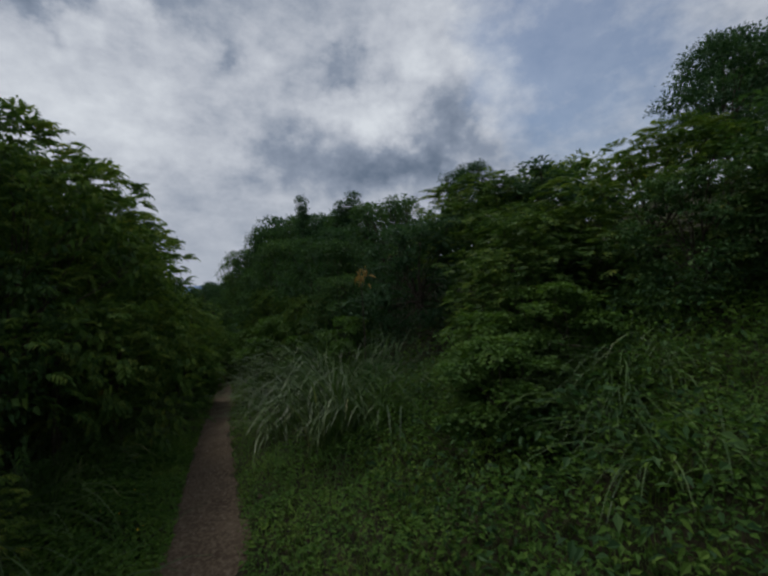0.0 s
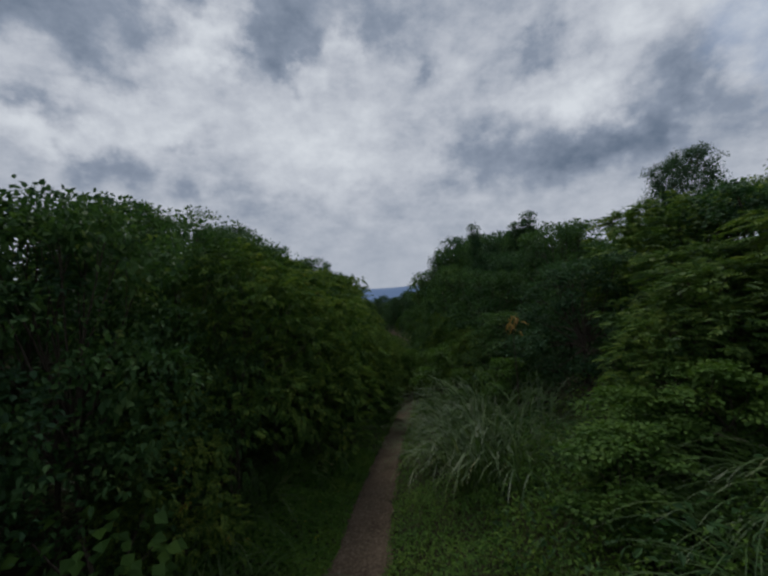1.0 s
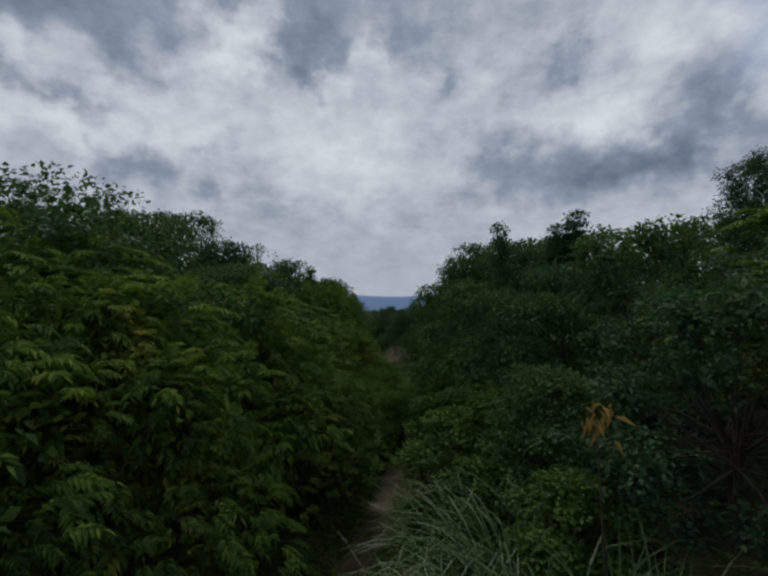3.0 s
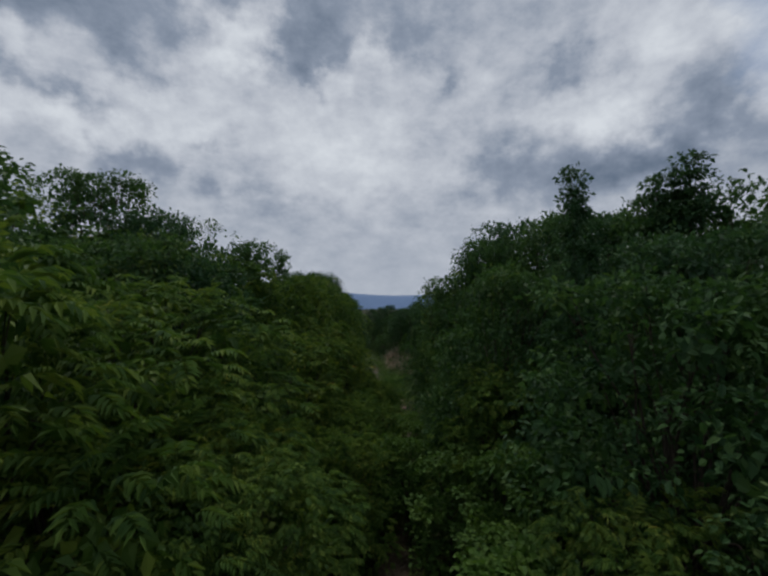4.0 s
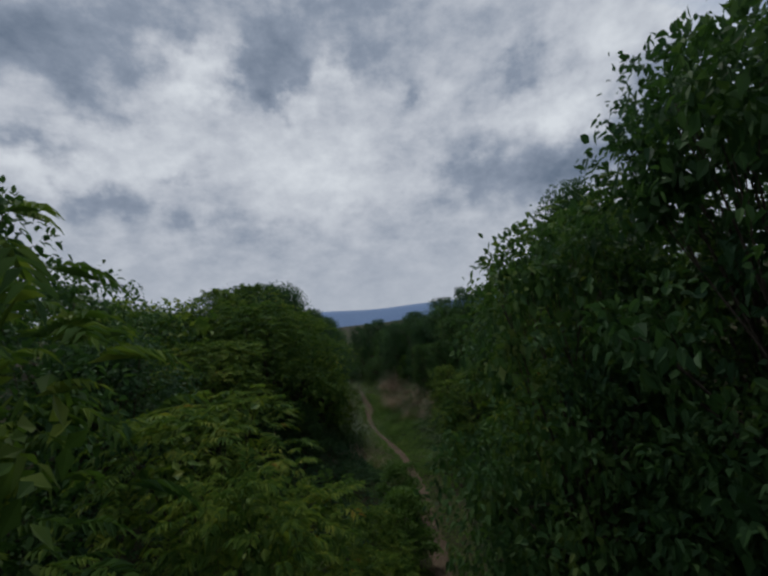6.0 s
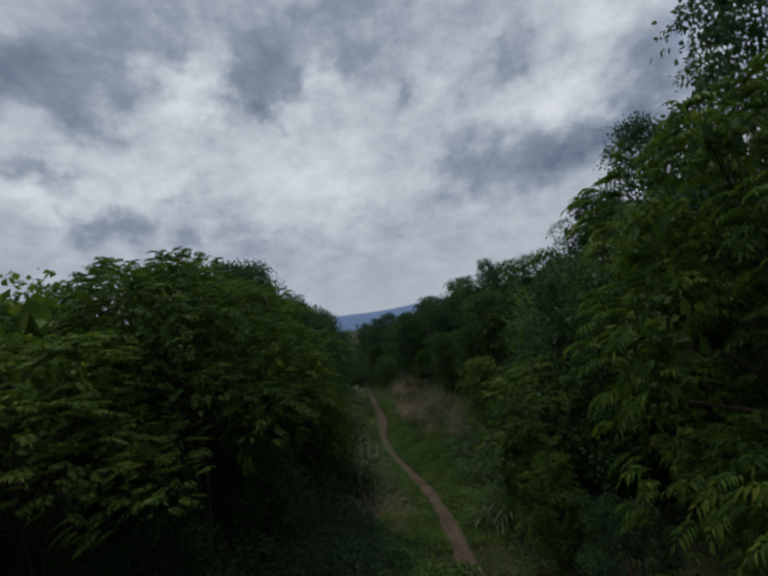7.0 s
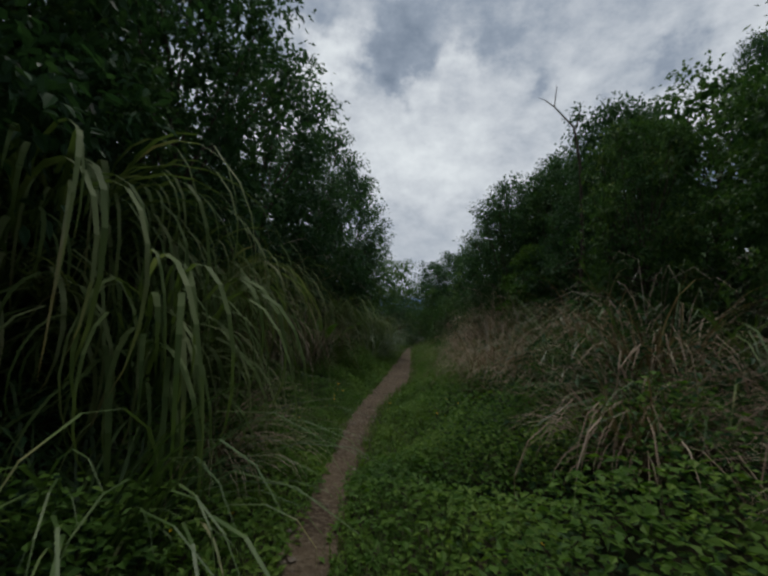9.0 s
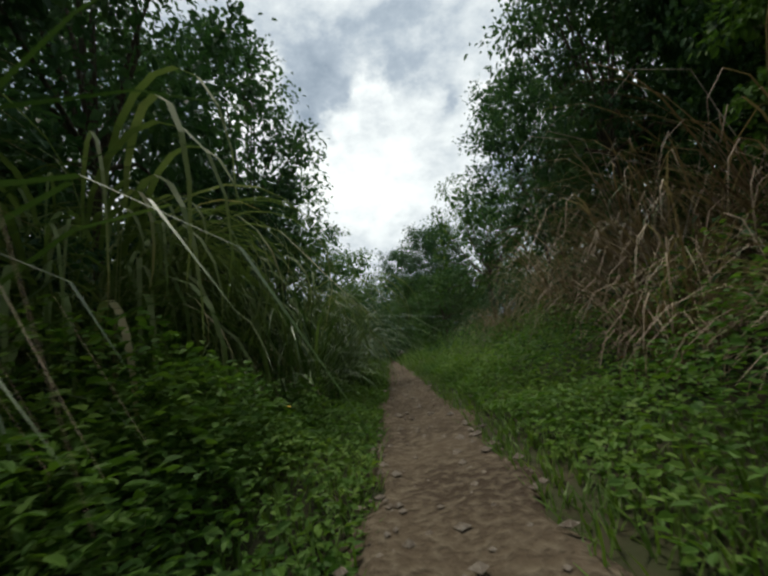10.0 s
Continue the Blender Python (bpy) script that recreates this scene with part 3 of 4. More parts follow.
# first stretch, right
plant([
    ("sumac", 4.3, 4.0, 0.95, 0.9), ("sumac", 3.7, 3.4, 0.7, 0.85), ("sumac", 3.1, 3.2, 0.35, 0.6), ("vine", 2.98, 2.55, -0.2, 1.05), ("vine", 2.5, 2.85, -0.7, 0.95), ("vine", 2.15, 2.35, -0.38, 0.95), ("broad", 4.1, 1.9, 0.45, 0.7), ("broad", 3.5, 5.5, 0.95, 0.9), ("broad", 2.6, 6.6, 0.3, 0.75),
    ("vine", 2.35, 5.6, -0.35, 0.9), ("broad", 2.8, 8.1, 1.0, 0.85), ("sapling", 3.1, 10.05, 2.42, 0.75), ("sapling", 4.75, 10.5, 2.75, 1.1), ("sapling", 4.4, 10.6, 2.5, 1.0), ("broad", 4.9, 11.2, 2.3, 0.85), ("mid", 5.5, 10.5, 2.35, 0.9), ("mid", 4.3, 9.9, 1.6, 0.7), ("broad", 4.4, 12.2, 2.3, 0.9), ("broad", 3.8, 9.4, 1.5, 0.8), ("broad", 2.75, 11.4, 1.35, 0.85),
    ("broad", 4.2, 7.6, 1.8, 0.95), ("sumac", 5.0, 5.4, 1.75, 1.1), ("sumac", 4.8, 2.6, 1.5, 1.1), ("sumac", 4.6, 0.2, 1.6, 1.0), ("tree", 7.4, 2.9, 3.4, 0.8)])
# middle stretch, right
plant([
    ("broad", 3.85, 14.9, 2.75, 0.8), ("broad", 3.2, 14.1, 2.2, 0.72), ("broad", 2.6, 15.3, 1.5, 0.75), ("sumac", 3.6, 16.2, 1.9, 0.85), ("broad", 4.0, 13.1, 2.4, 0.8), ("vine", 2.0, 6.9, -0.7, 1.0), ("vine", 2.1, 9.0, -0.9, 1.0),
    ("sumac", 2.35, 10.7, 0.15, 0.6), ("sumac", 2.75, 10.4, 0.1, 0.55), ("vine", 2.3, 9.6, -0.45, 0.85), ("broad", 5.1, 13.4, 2.6, 0.95), ("sumac", 3.75, 17.6, 1.1, 0.8), ("tree", 11.4, 14.0, 4.85, 0.8), ("tree", 12.8, 14.6, 5.5, 1.0), ("tree", 11.2, 4.2, 5.2, 0.9)])
# low growth that hangs over the path in the middle stretch
plant([
    ("vine", 1.95, 10.4, -0.75, 1.1), ("vine", 2.2, 12.0, -0.9, 1.1), ("broad", 2.35, 13.0, 0.2, 0.55), ("vine", 2.3, 14.2, -1.0, 1.1), ("sumac", 0.25, 9.6, -0.3, 0.5), ("sumac", 0.45, 11.2, -0.4, 0.5),
    ("sumac", 0.5, 12.8, -0.6, 0.5), ("sumac", 0.5, 14.3, -0.5, 0.5), ("vine", 0.55, 10.4, -1.2, 0.8), ("vine", 0.8, 13.6, -1.4, 0.8), ("sumac", 0.75, 15.5, -0.9, 0.55), ("sumac", 0.8, 17.0, -1.2, 0.5),
    ("broad", 2.5, 16.0, -0.6, 0.55), ("broad", 2.55, 17.6, -1.0, 0.5), ("vine", 1.45, 13.6, -1.15, 0.9), ("vine", 1.35, 12.4, -0.95, 0.9), ("vine", 1.2, 11.2, -0.85, 0.8), ("sumac", 0.95, 14.4, -0.75, 0.5), ("sumac", 0.8, 12.1, -0.6, 0.6),
    ("sumac", 0.7, 13.7, -0.75, 0.6), ("vine", 1.2, 19.6, -1.55, 0.8), ("vine", 1.15, 18.2, -1.45, 0.8), ("broad", 2.15, 12.2, -0.2, 0.55), ("broad", 2.25, 13.7, -0.35, 0.55), ("sumac", 0.6, 10.3, -0.5, 0.55), ("vine", 0.3, 8.3, -0.8, 0.9), ("vine", 1.75, 7.7, -0.4, 1.0)])
# fronds over the path where it first dips
plant([
    ("dome", 0.1, 7.9, 0.05, 0.6), ("sumac", -0.2, 8.6, 0.4, 0.6), ("sumac", 2.25, 7.6, -0.05, 0.6)])
# second half, left
plant([
    ("dome", -1.9, 19.5, 0.95, 0.8), ("dome", -1.5, 21.3, 1.65, 0.85), ("dome", -2.3, 22.6, 2.2, 0.85), ("broad", -0.95, 22.2, -1.5, 0.65), ("tree", -2.5, 24.2, 2.3, 0.9), ("tree", -2.2, 26.2, 2.6, 0.85), ("dome", -1.1, 23.3, 1.45, 0.72),
    ("broad", -1.9, 22.3, -0.9, 0.7), ("broad", -1.4, 20.2, -1.3, 0.6), ("broad", -1.6, 23.9, -0.9, 0.7), ("tree", -1.7, 25.0, 2.3, 0.8), ("sumac", -0.75, 24.5, 0.3, 0.62), ("broad", -1.1, 25.6, 0.2, 0.8), ("broad", -0.8, 26.3, -1.5, 0.5),
    ("broad", -0.8, 27.4, -1.5, 0.5), ("tree", -1.2, 26.7, 1.6, 0.8), ("tree", -1.4, 28.6, 1.5, 0.85), ("broad", -1.3, 27.6, -0.3, 0.75), ("broad", -1.5, 29.6, -0.5, 0.75)])
plant([
    ("tree", -1.55, 30.6, 1.5, 0.85), ("tree", -1.55, 32.9, 1.4, 0.8), ("tree", -1.65, 35.3, 1.35, 0.85), ("broad", -1.6, 31.8, -0.7, 0.75), ("broad", -1.5, 34.2, -0.8, 0.75),
    ("mid", -1.8, 36.8, 0.0, 0.9), ("tree", -3.4, 26.0, 2.6, 1.0), ("tree", -3.6, 30.2, 2.4, 0.8), ("mid", -3.4, 22.0, 1.9, 1.1), ("tree", -3.4, 35.2, 1.9, 1.0), ("tree", -2.8, 28.4, 2.2, 0.9),
    ("mid", -2.6, 28.4, -0.9, 0.8), ("mid", -2.7, 30.6, -0.8, 0.8), ("mid", -2.5, 33.0, -1.0, 0.8), ("mid", -2.6, 35.4, -1.2, 0.8), ("mid", -2.5, 26.2, -0.8, 0.8)])
# second half, right
plant([
    ("tree", 5.1, 20.9, 2.2, 0.7), ("tree", 5.05, 19.7, 3.2, 0.6), ("sumac", 3.75, 18.7, 1.55, 0.75), ("sumac", 4.2, 20.2, 1.1, 0.7), ("tree", 6.0, 23.0, 3.1, 0.55), ("sumac", 3.3, 22.4, -0.5, 0.8), ("sumac", 3.3, 26.4, -0.85, 0.65), ("broad", 2.95, 29.5, -0.25, 0.6),
    ("mid", 4.2, 24.2, 0.2, 0.9), ("broad", 3.5, 28.0, -0.1, 0.65), ("broad", 4.3, 28.7, 0.8, 0.9), ("mid", 4.6, 31.6, 1.4, 0.9), ("mid", 6.6, 31.6, 1.9, 1.0), ("tree", 3.1, 30.9, 0.65, 0.65), ("tree", 3.7, 31.8, 0.9, 0.75), ("tree", 5.4, 31.9, 2.1, 0.45), ("mid", 4.6, 21.6, 1.0, 1.0), ("broad", 4.3, 22.9, 0.9, 0.85),
    ("broad", 4.0, 21.2, 0.1, 0.7), ("broad", 2.7, 19.5, -1.5, 0.45), ("sumac", 2.75, 21.1, -1.6, 0.45), ("broad", 2.85, 23.0, -1.75, 0.45), ("mid", 5.6, 26.2, 0.9, 1.1), ("broad", 8.2, 28.6, 3.2, 0.95)])
plant([
    ("tree", 3.25, 34.6, 1.2, 0.8), ("tree", 3.0, 33.3, 0.9, 0.75), ("tree", 2.2, 36.4, 0.65, 0.75), ("tree", 5.0, 35.2, 1.8, 1.0), ("mid", 1.9, 39.5, 0.3, 0.9), ("mid", 3.8, 38.6, 1.1, 1.0),
    ("broad", 2.8, 33.0, 0.2, 0.65), ("vine", 2.45, 32.5, -0.9, 0.7), ("tree", 2.15, 34.0, 0.65, 0.68), ("mid", 2.65, 34.4, 0.4, 0.6), ("broad", 2.9, 31.6, -0.4, 0.65)])
# where the path is lost to view
plant([
    ("mid", -0.9, 40.0, -1.9, 0.8), ("mid", 0.9, 40.4, -1.5, 0.8), ("mid", -1.4, 41.0, -1.4, 0.8),
    ("mid", -0.5, 42.5, -1.9, 0.6), ("mid", 0.6, 42.0, -1.7, 0.6), ("mid", -1.4, 43.5, -1.0, 0.8), ("mid", 0.1, 44.5, -1.0, 0.9), ("mid", 1.6, 44.0, -0.8, 0.8),
    ("tree", 0.7, 45.0, 0.75, 0.8), ("tree", 1.5, 46.0, 1.0, 0.8), ("tree", -0.3, 47.4, 0.6, 0.8), ("mid", 0.3, 48.6, -0.5, 1.1), ("mid", -0.8, 49.0, -0.4, 1.1), ("mid", 1.4, 49.2, -0.3, 1.1), ("mid", -2.4, 41.0, 0.2, 1.0), ("mid", -2.0, 45.0, 0.4, 1.0), ("mid", 2.8, 43.5, 0.8, 1.0)])

# hillsides
hill = random.Random(3)
for side in (-1, 1):
    y = -4.0
    while y < 62:
        d = 5.6
        while d < 17:
            x = float(path_x(min(max(y, -4), 50))) + side * (d + hill.uniform(-0.8, 0.8))
            yy = y + hill.uniform(-1, 1)
            put("far" if d > 7.5 or yy > 24 or side < 0 else "broad" if yy < 9 else "mid", x, yy, gz(x, yy) + hill.uniform(2.1, 3.0) * (1.0 if yy > 10 else 0.75 if side < 0 else 0.62 if d < 7 else 0.9), hill.uniform(1.1, 1.4))
            d += 3.2 + d * 0.16
        y += 4.0

# ---------------------------------------------------------------- tall grasses


def strip_blades(rg, base, heading, length, width, lift, bend, segs=5, power=1.4):
    """Arching tapered blades: arrays of foot, compass heading, length, width, first slope and bend."""
    n = len(base)
    hz = np.stack([np.cos(heading), np.sin(heading), np.zeros(n)], 1)
    sd = np.stack([-np.sin(heading), np.cos(heading), np.zeros(n)], 1)
    pos, out = base.copy(), []
    for k in range(segs + 1):
        t = k / segs
        w = width * (1 - t ** 2.2) * (0.55 + 0.45 * min(1, t * 4)) + 0.0008
        tw = sd + hz * (0.5 * np.sin(heading * 3 + t * 2))[:, None] * 0.4
        out.append(np.stack([pos - tw * w[:, None] / 2, pos + tw * w[:, None] / 2], 1))
        ang = lift - bend * t ** power
        step = length / segs
        pos = pos + hz * (np.cos(ang) * step)[:, None] + np.array([0, 0, 1.0]) * (np.sin(ang) * step)[:, None]
    v = np.stack(out, 1).reshape(-1, 3)
    per = (segs + 1) * 2
    i = np.arange(n)[:, None] * per
    quad = np.concatenate([[[2 * k, 2 * k + 1, 2 * k + 3, 2 * k + 2]] for k in range(segs)], 0).reshape(1, -1)
    return v, (i + quad).reshape(-1, 4)


def grass_clump(kind, seed, n, h, wide, mat, label, name, bend=(1.2, 2.6), foot=0.16, culm=0.0, power=1.4, stalks=0):
    rg = np.random.default_rng(seed)
    a = rg.uniform(0, 6.28, n)
    r = foot * np.sqrt(rg.random(n))
    q = a + rg.normal(0, 0.9, n)
    base = np.stack([r * np.cos(q), r * np.sin(q), np.full(n, -0.03)], 1)
    L = h * rg.uniform(0.4, 1.4, n)
    lift, arch, W = rg.uniform(0.95, 1.5, n), rg.uniform(*bend, n), wide * rg.uniform(0.5, 1.3, n)
    tall = h * 0.8
    if culm:
        # blades leave leaning culms at all heights and hang over; every ninth strip is a culm
        up = culm * rg.random(n) ** 0.5
        stalk = np.arange(n) % 9 == 0
        up[stalk] = 0
        base = base + np.stack([np.cos(a) * up * 0.26, np.sin(a) * up * 0.26, up], 1)
        lift = rg.uniform(0.5, 1.3, n)
        lift[stalk] = 1.35
        L[stalk], arch[stalk], W[stalk] = culm * 1.1, 0.35, wide * 0.35
        tall = culm + h * 0.3
    v, f = strip_blades(rg, base, a, L, W, lift, arch, 9 if culm else 7, power)
    root = tagged(new(name), label, "grass", "tall grass clumps" if mat is not M_DRY else "dry grass clumps")
    per = len(v) // n
    order = np.argsort(a)
    for k in range(3):
        sel = order[k * n // 3:(k + 1) * n // 3]
        vv = v.reshape(n, per, 3)[sel].reshape(-1, 3)
        ff = f.reshape(n, -1, 4)[:len(sel)].reshape(-1, 4)
        mesh_ob("tuft", vv, ff, mat, root)
    for k in range(stalks):
        # bleached bare stalks that rise out of the clump and nod over
        b, lean, top = rg.uniform(0, 6.28), rg.uniform(0.15, 0.5), h * rg.uniform(0.5, 1.0)
        u = np.array([math.cos(b), math.sin(b), 0])
        pts = [u * 0.05, u * lean * 0.3 + np.array([0, 0, top * 0.55]), u * lean * 0.7 + np.array([0, 0, top * 0.92]), u * (lean + 0.12) + np.array([0, 0, top]), u * (lean + 0.26) + np.array([0, 0, top * 0.9])]
        mesh_ob("stalk", *tube(np.array(pts) + rg.normal(0, 0.012, (5, 3)), [0.0036, 0.0033, 0.0028, 0.0022, 0.0012], 4), M_TWIG, root, True)
    PROTO.setdefault(kind, []).append((root, tall))


for sd in (61, 62, 63):
    grass_clump("reed", sd, 185, 1.15, 0.016, M_GRASS, "clump of arching grey-green tall grass on the verge", "tall_grass_clump", (1.5, 3.3), 0.3)
for sd in (64, 65):
    grass_clump("bigreed", sd, 320, 0.95, 0.023, M_REED, "large clump of broad-bladed reed grass with hanging blades beside the path", "reed_clump", (2.7, 3.9), 0.26, 0.95, 0.85)
for sd in (66, 67):
    grass_clump("dry", sd, 340, 1.1, 0.0095, M_DRY, "clump of dead brown straw grass leaning over the verge", "dry_grass_clump", (1.7, 3.6), 0.24, 0.0, 1.4, 4)

def tufts(rows):
    for k, x, y, h in rows:
        put(k, x, y, gz(x, y) + h * (0.85 if k == "dry" and y > 30 else 1.0 if y > 20 else 1.05), 0.85 if k == "dry" else 1.0, None, (PICK.uniform(-6, 6), PICK.uniform(-6, 6)))


# first stretch
tufts([
    ("reed", 1.5, 4.1, 0.9), ("reed", 1.95, 5.2, 1.05), ("reed", 1.8, 4.65, 0.95), ("reed", 2.25, 4.6, 0.8), ("reed", 1.3, 5.1, 0.75), ("reed", 2.3, 7.2, 1.0), ("reed", 1.7, 6.2, 0.85), ("reed", 3.15, 1.9, 0.5), ("reed", 1.85, 3.7, 0.7), ("reed", 1.5, 7.2, 0.8), ("reed", 2.1, 5.9, 1.0), ("reed", 2.35, 1.2, 0.4), ("reed", 2.6, 1.75, 0.42), ("reed", 2.9, 1.9, 0.4),
    ("reed", -1.9, 3.3, 0.7), ("reed", -1.3, 3.2, 0.6), ("reed", -0.85, 5.0, 0.7), ("reed", -1.0, 4.0, 0.6), ("reed", -0.5, 6.6, 0.7), ("reed", -0.85, 2.3, 0.5), ("reed", -0.3, 8.0, 0.6), ("reed", -1.2, 1.7, 0.55)])
# second stretch, left verge
tufts([
    ("reed", 0.1, 24.4, 1.0), ("reed", -0.35, 24.8, 1.2), ("reed", -0.35, 25.2, 0.75), ("bigreed", -0.85, 26.9, 1.5), ("reed", 0.1, 26.6, 0.7), ("reed", -0.9, 25.4, 1.2), ("bigreed", -0.3, 27.3, 1.25), ("bigreed", -1.1, 27.5, 1.6), ("bigreed", -0.75, 28.1, 1.3),
    ("bigreed", -1.2, 28.0, 1.15), ("bigreed", -1.3, 29.1, 1.25), ("bigreed", -1.2, 29.9, 1.4), ("reed", -0.95, 31.2, 0.9), ("bigreed", -1.6, 30.9, 1.25), ("bigreed", -1.0, 32.2, 1.2), ("bigreed", -0.95, 33.3, 1.1), ("bigreed", -1.25, 32.6, 1.2),
    ("bigreed", -0.75, 34.3, 1.1), ("reed", -0.8, 35.2, 1.05), ("reed", -0.95, 36.6, 0.9), ("reed", -0.5, 33.0, 0.75), ("reed", -0.55, 33.6, 0.9), ("reed", -0.6, 34.3, 0.85), ("bigreed", -1.8, 32.2, 1.0), ("reed", -1.1, 38.2, 0.9)])
# second stretch, right verge
tufts([
    ("reed", 2.45, 27.7, 0.5), ("reed", 3.1, 26.5, 0.6), ("reed", 2.75, 25.2, 0.6), ("reed", 2.6, 31.0, 0.8), ("reed", 2.75, 24.0, 0.55), ("reed", 2.4, 33.4, 0.9), ("reed", 3.0, 28.2, 0.6), ("reed", 2.9, 30.2, 0.9), ("reed", 1.9, 35.7, 0.8),
    ("reed", 3.3, 29.2, 0.9), ("reed", 2.6, 22.6, 0.6), ("reed", 2.3, 28.8, 0.8)])
# dead grass
tufts([
    ("dry", 2.5, 29.3, 0.8), ("dry", 2.75, 27.2, 0.5), ("dry", 0.0, 27.4, 0.45), ("dry", 0.35, 23.5, 0.5), ("dry", 0.6, 23.0, 0.35), ("dry", 0.2, 25.0, 0.45), ("dry", -0.3, 28.0, 0.5), ("dry", 1.85, 30.3, 0.95), ("dry", 1.6, 29.95, 0.8), ("dry", 1.5, 30.6, 0.7), ("dry", 1.5, 31.6, 0.6), ("dry", 1.4, 32.5, 0.75),
    ("dry", 1.95, 33.6, 1.35), ("dry", 1.7, 34.4, 1.1), ("dry", 2.1, 32.6, 1.3), ("dry", 2.2, 31.4, 0.95), ("dry", -1.6, 30.9, 1.2), ("dry", -1.3, 27.6, 0.9), ("dry", 2.3, 34.2, 1.5), ("dry", 1.3, 35.6, 0.6), ("dry", 1.75, 32.9, 1.1),
    ("dry", 2.75, 32.2, 1.15), ("dry", -0.75, 33.1, 0.5), ("dry", -0.95, 29.7, 1.4), ("dry", -0.85, 30.6, 1.2), ("dry", -1.3, 29.2, 1.3), ("dry", 2.0, 29.0, 0.55), ("dry", 2.5, 28.2, 0.85), ("dry", 2.15, 27.5, 0.6), ("dry", 3.0, 27.2, 0.5), ("dry", 2.6, 26.5, 0.4)])

# ---------------------------------------------------------------- ground cover
rng = np.random.default_rng(9)


def verge(n, y0, y1, d0, d1, side, bias=1.0):
    y = rng.uniform(y0, y1, n)
    w = path_w(y)
    d = w * 1.02 + d0 + (d1 - d0) * rng.random(n) ** bias
    x = path_x(y) + side * d
    return x, y, d - w


def cover(name, label, spots, mat, size, tall, shape=blades):
    """Low leafy plants: leaves held on many small tufts."""
    parts = []
    for n, y0, y1, d0, d1, side in spots:
        x, y, d = verge(n, y0, y1, d0, d1, side)
        lump = 0.5 + 0.5 * np.sin(x * 5.1 + 1.3 * np.sin(y * 3.7)) * np.sin(y * 4.3 + 0.7)
        h = tall * (0.25 + lump) * np.clip(0.2 + d * 1.6, 0.2, 1.3) * rng.uniform(0.15, 1.0, n)
        p = np.stack([x, y, ground_z(x, y) + h], 1)
        az = rng.uniform(0, 6.28, n)
        ax = np.stack([np.cos(az), np.sin(az), rng.uniform(-0.3, 0.5, n)], 1)
        nr = unit(np.array([0, 0, 1.0]) + rng.normal(0, 0.35, (n, 3)))
        L = size * rng.uniform(0.6, 1.35, n)
        parts.append(shape(p, ax, nr, L, L * rng.uniform(0.45, 0.7, n), 0.15, 0.15))
    return tagged(mesh_ob(name, *join(parts), mat), label, "ground cover", kind="stuff")


cover("herb_cover", "small-leaved green herbs spreading beside the path", [(14000, -0.5, 9, -0.05, 1.0, -1), (30000, 1.2, 6.0, -0.05, 1.15, -1), (34000, 0.3, 4.2, -0.05, 4.2, 1)], M_HERB, 0.034, 0.26)
cover("herb_cover", "low green creeping herbs covering both verges of the path", [
    (9000, 4, 9, -0.05, 2.0, 1), (4500, 9, 22, 0.0, 0.9, -1), (5500, 9, 22, 0.0, 1.0, 1),
    (18000, 22, 28, -0.06, 0.9, -1), (24000, 22, 28, -0.06, 1.4, 1), (4000, 36, 46, 0.0, 1.2, -1), (4000, 36, 46, 0.0, 1.2, 1)],
    M_HERB, 0.034, 0.32)
cover("herb_cover", "dense low green herbs with small leaves beside the path", [(50000, 27.5, 35, -0.04, 1.2, -1), (60000, 27.5, 35, 0.05, 1.8, 1)], M_HERB, 0.024, 0.30, round_leaves)
cover("herb_cover", "taller fresh green herbs at the foot of the reeds", [(9000, 30.9, 32.6, 0.2, 0.85, -1)], M_HERB, 0.030, 0.5, round_leaves)


def turf(name, label, spots, mat):
    parts = []
    for n, y0, y1, d0, d1, side, L0 in spots:
        x, y, d = verge(n, y0, y1, d0, d1, side)
        base = np.stack([x, y, ground_z(x, y) - 0.005], 1)
        v, f = strip_blades(rng, base, rng.uniform(0, 6.28, n), L0 * rng.uniform(0.5, 1.4, n), np.full(n, 0.0055), rng.uniform(0.8, 1.5, n), rng.uniform(0.2, 1.4, n), 2)
        parts.append((v, f))
    return tagged(mesh_ob(name, *join(parts), mat), label, "grass", kind="stuff")


turf("short_grass", "short soft green grass along the edges of the path", [
    (4500, 26, 30, -0.05, 0.5, 1, 0.08), (3500, 26, 30, -0.05, 0.4, -1, 0.08), (9000, 30, 36, -0.06, 0.55, 1, 0.06), (6000, 30, 36, -0.06, 0.35, -1, 0.06), (3000, 18, 26, -0.05, 0.5, 1, 0.10), (3000, 18, 26, -0.05, 0.5, -1, 0.10),
    (3500, 0, 9, -0.06, 0.5, -1, 0.08), (7000, 0.3, 4.4, 0.2, 4.2, 1, 0.2), (3500, 0, 9, -0.06, 0.4, 1, 0.09), (2500, 9, 18, -0.05, 0.6, 1, 0.14), (2500, 9, 18, -0.05, 0.6, -1, 0.14), (2500, 36, 46, -0.05, 0.8, 1, 0.14), (2500, 36, 46, -0.05, 0.8, -1, 0.14)], M_LAWN)


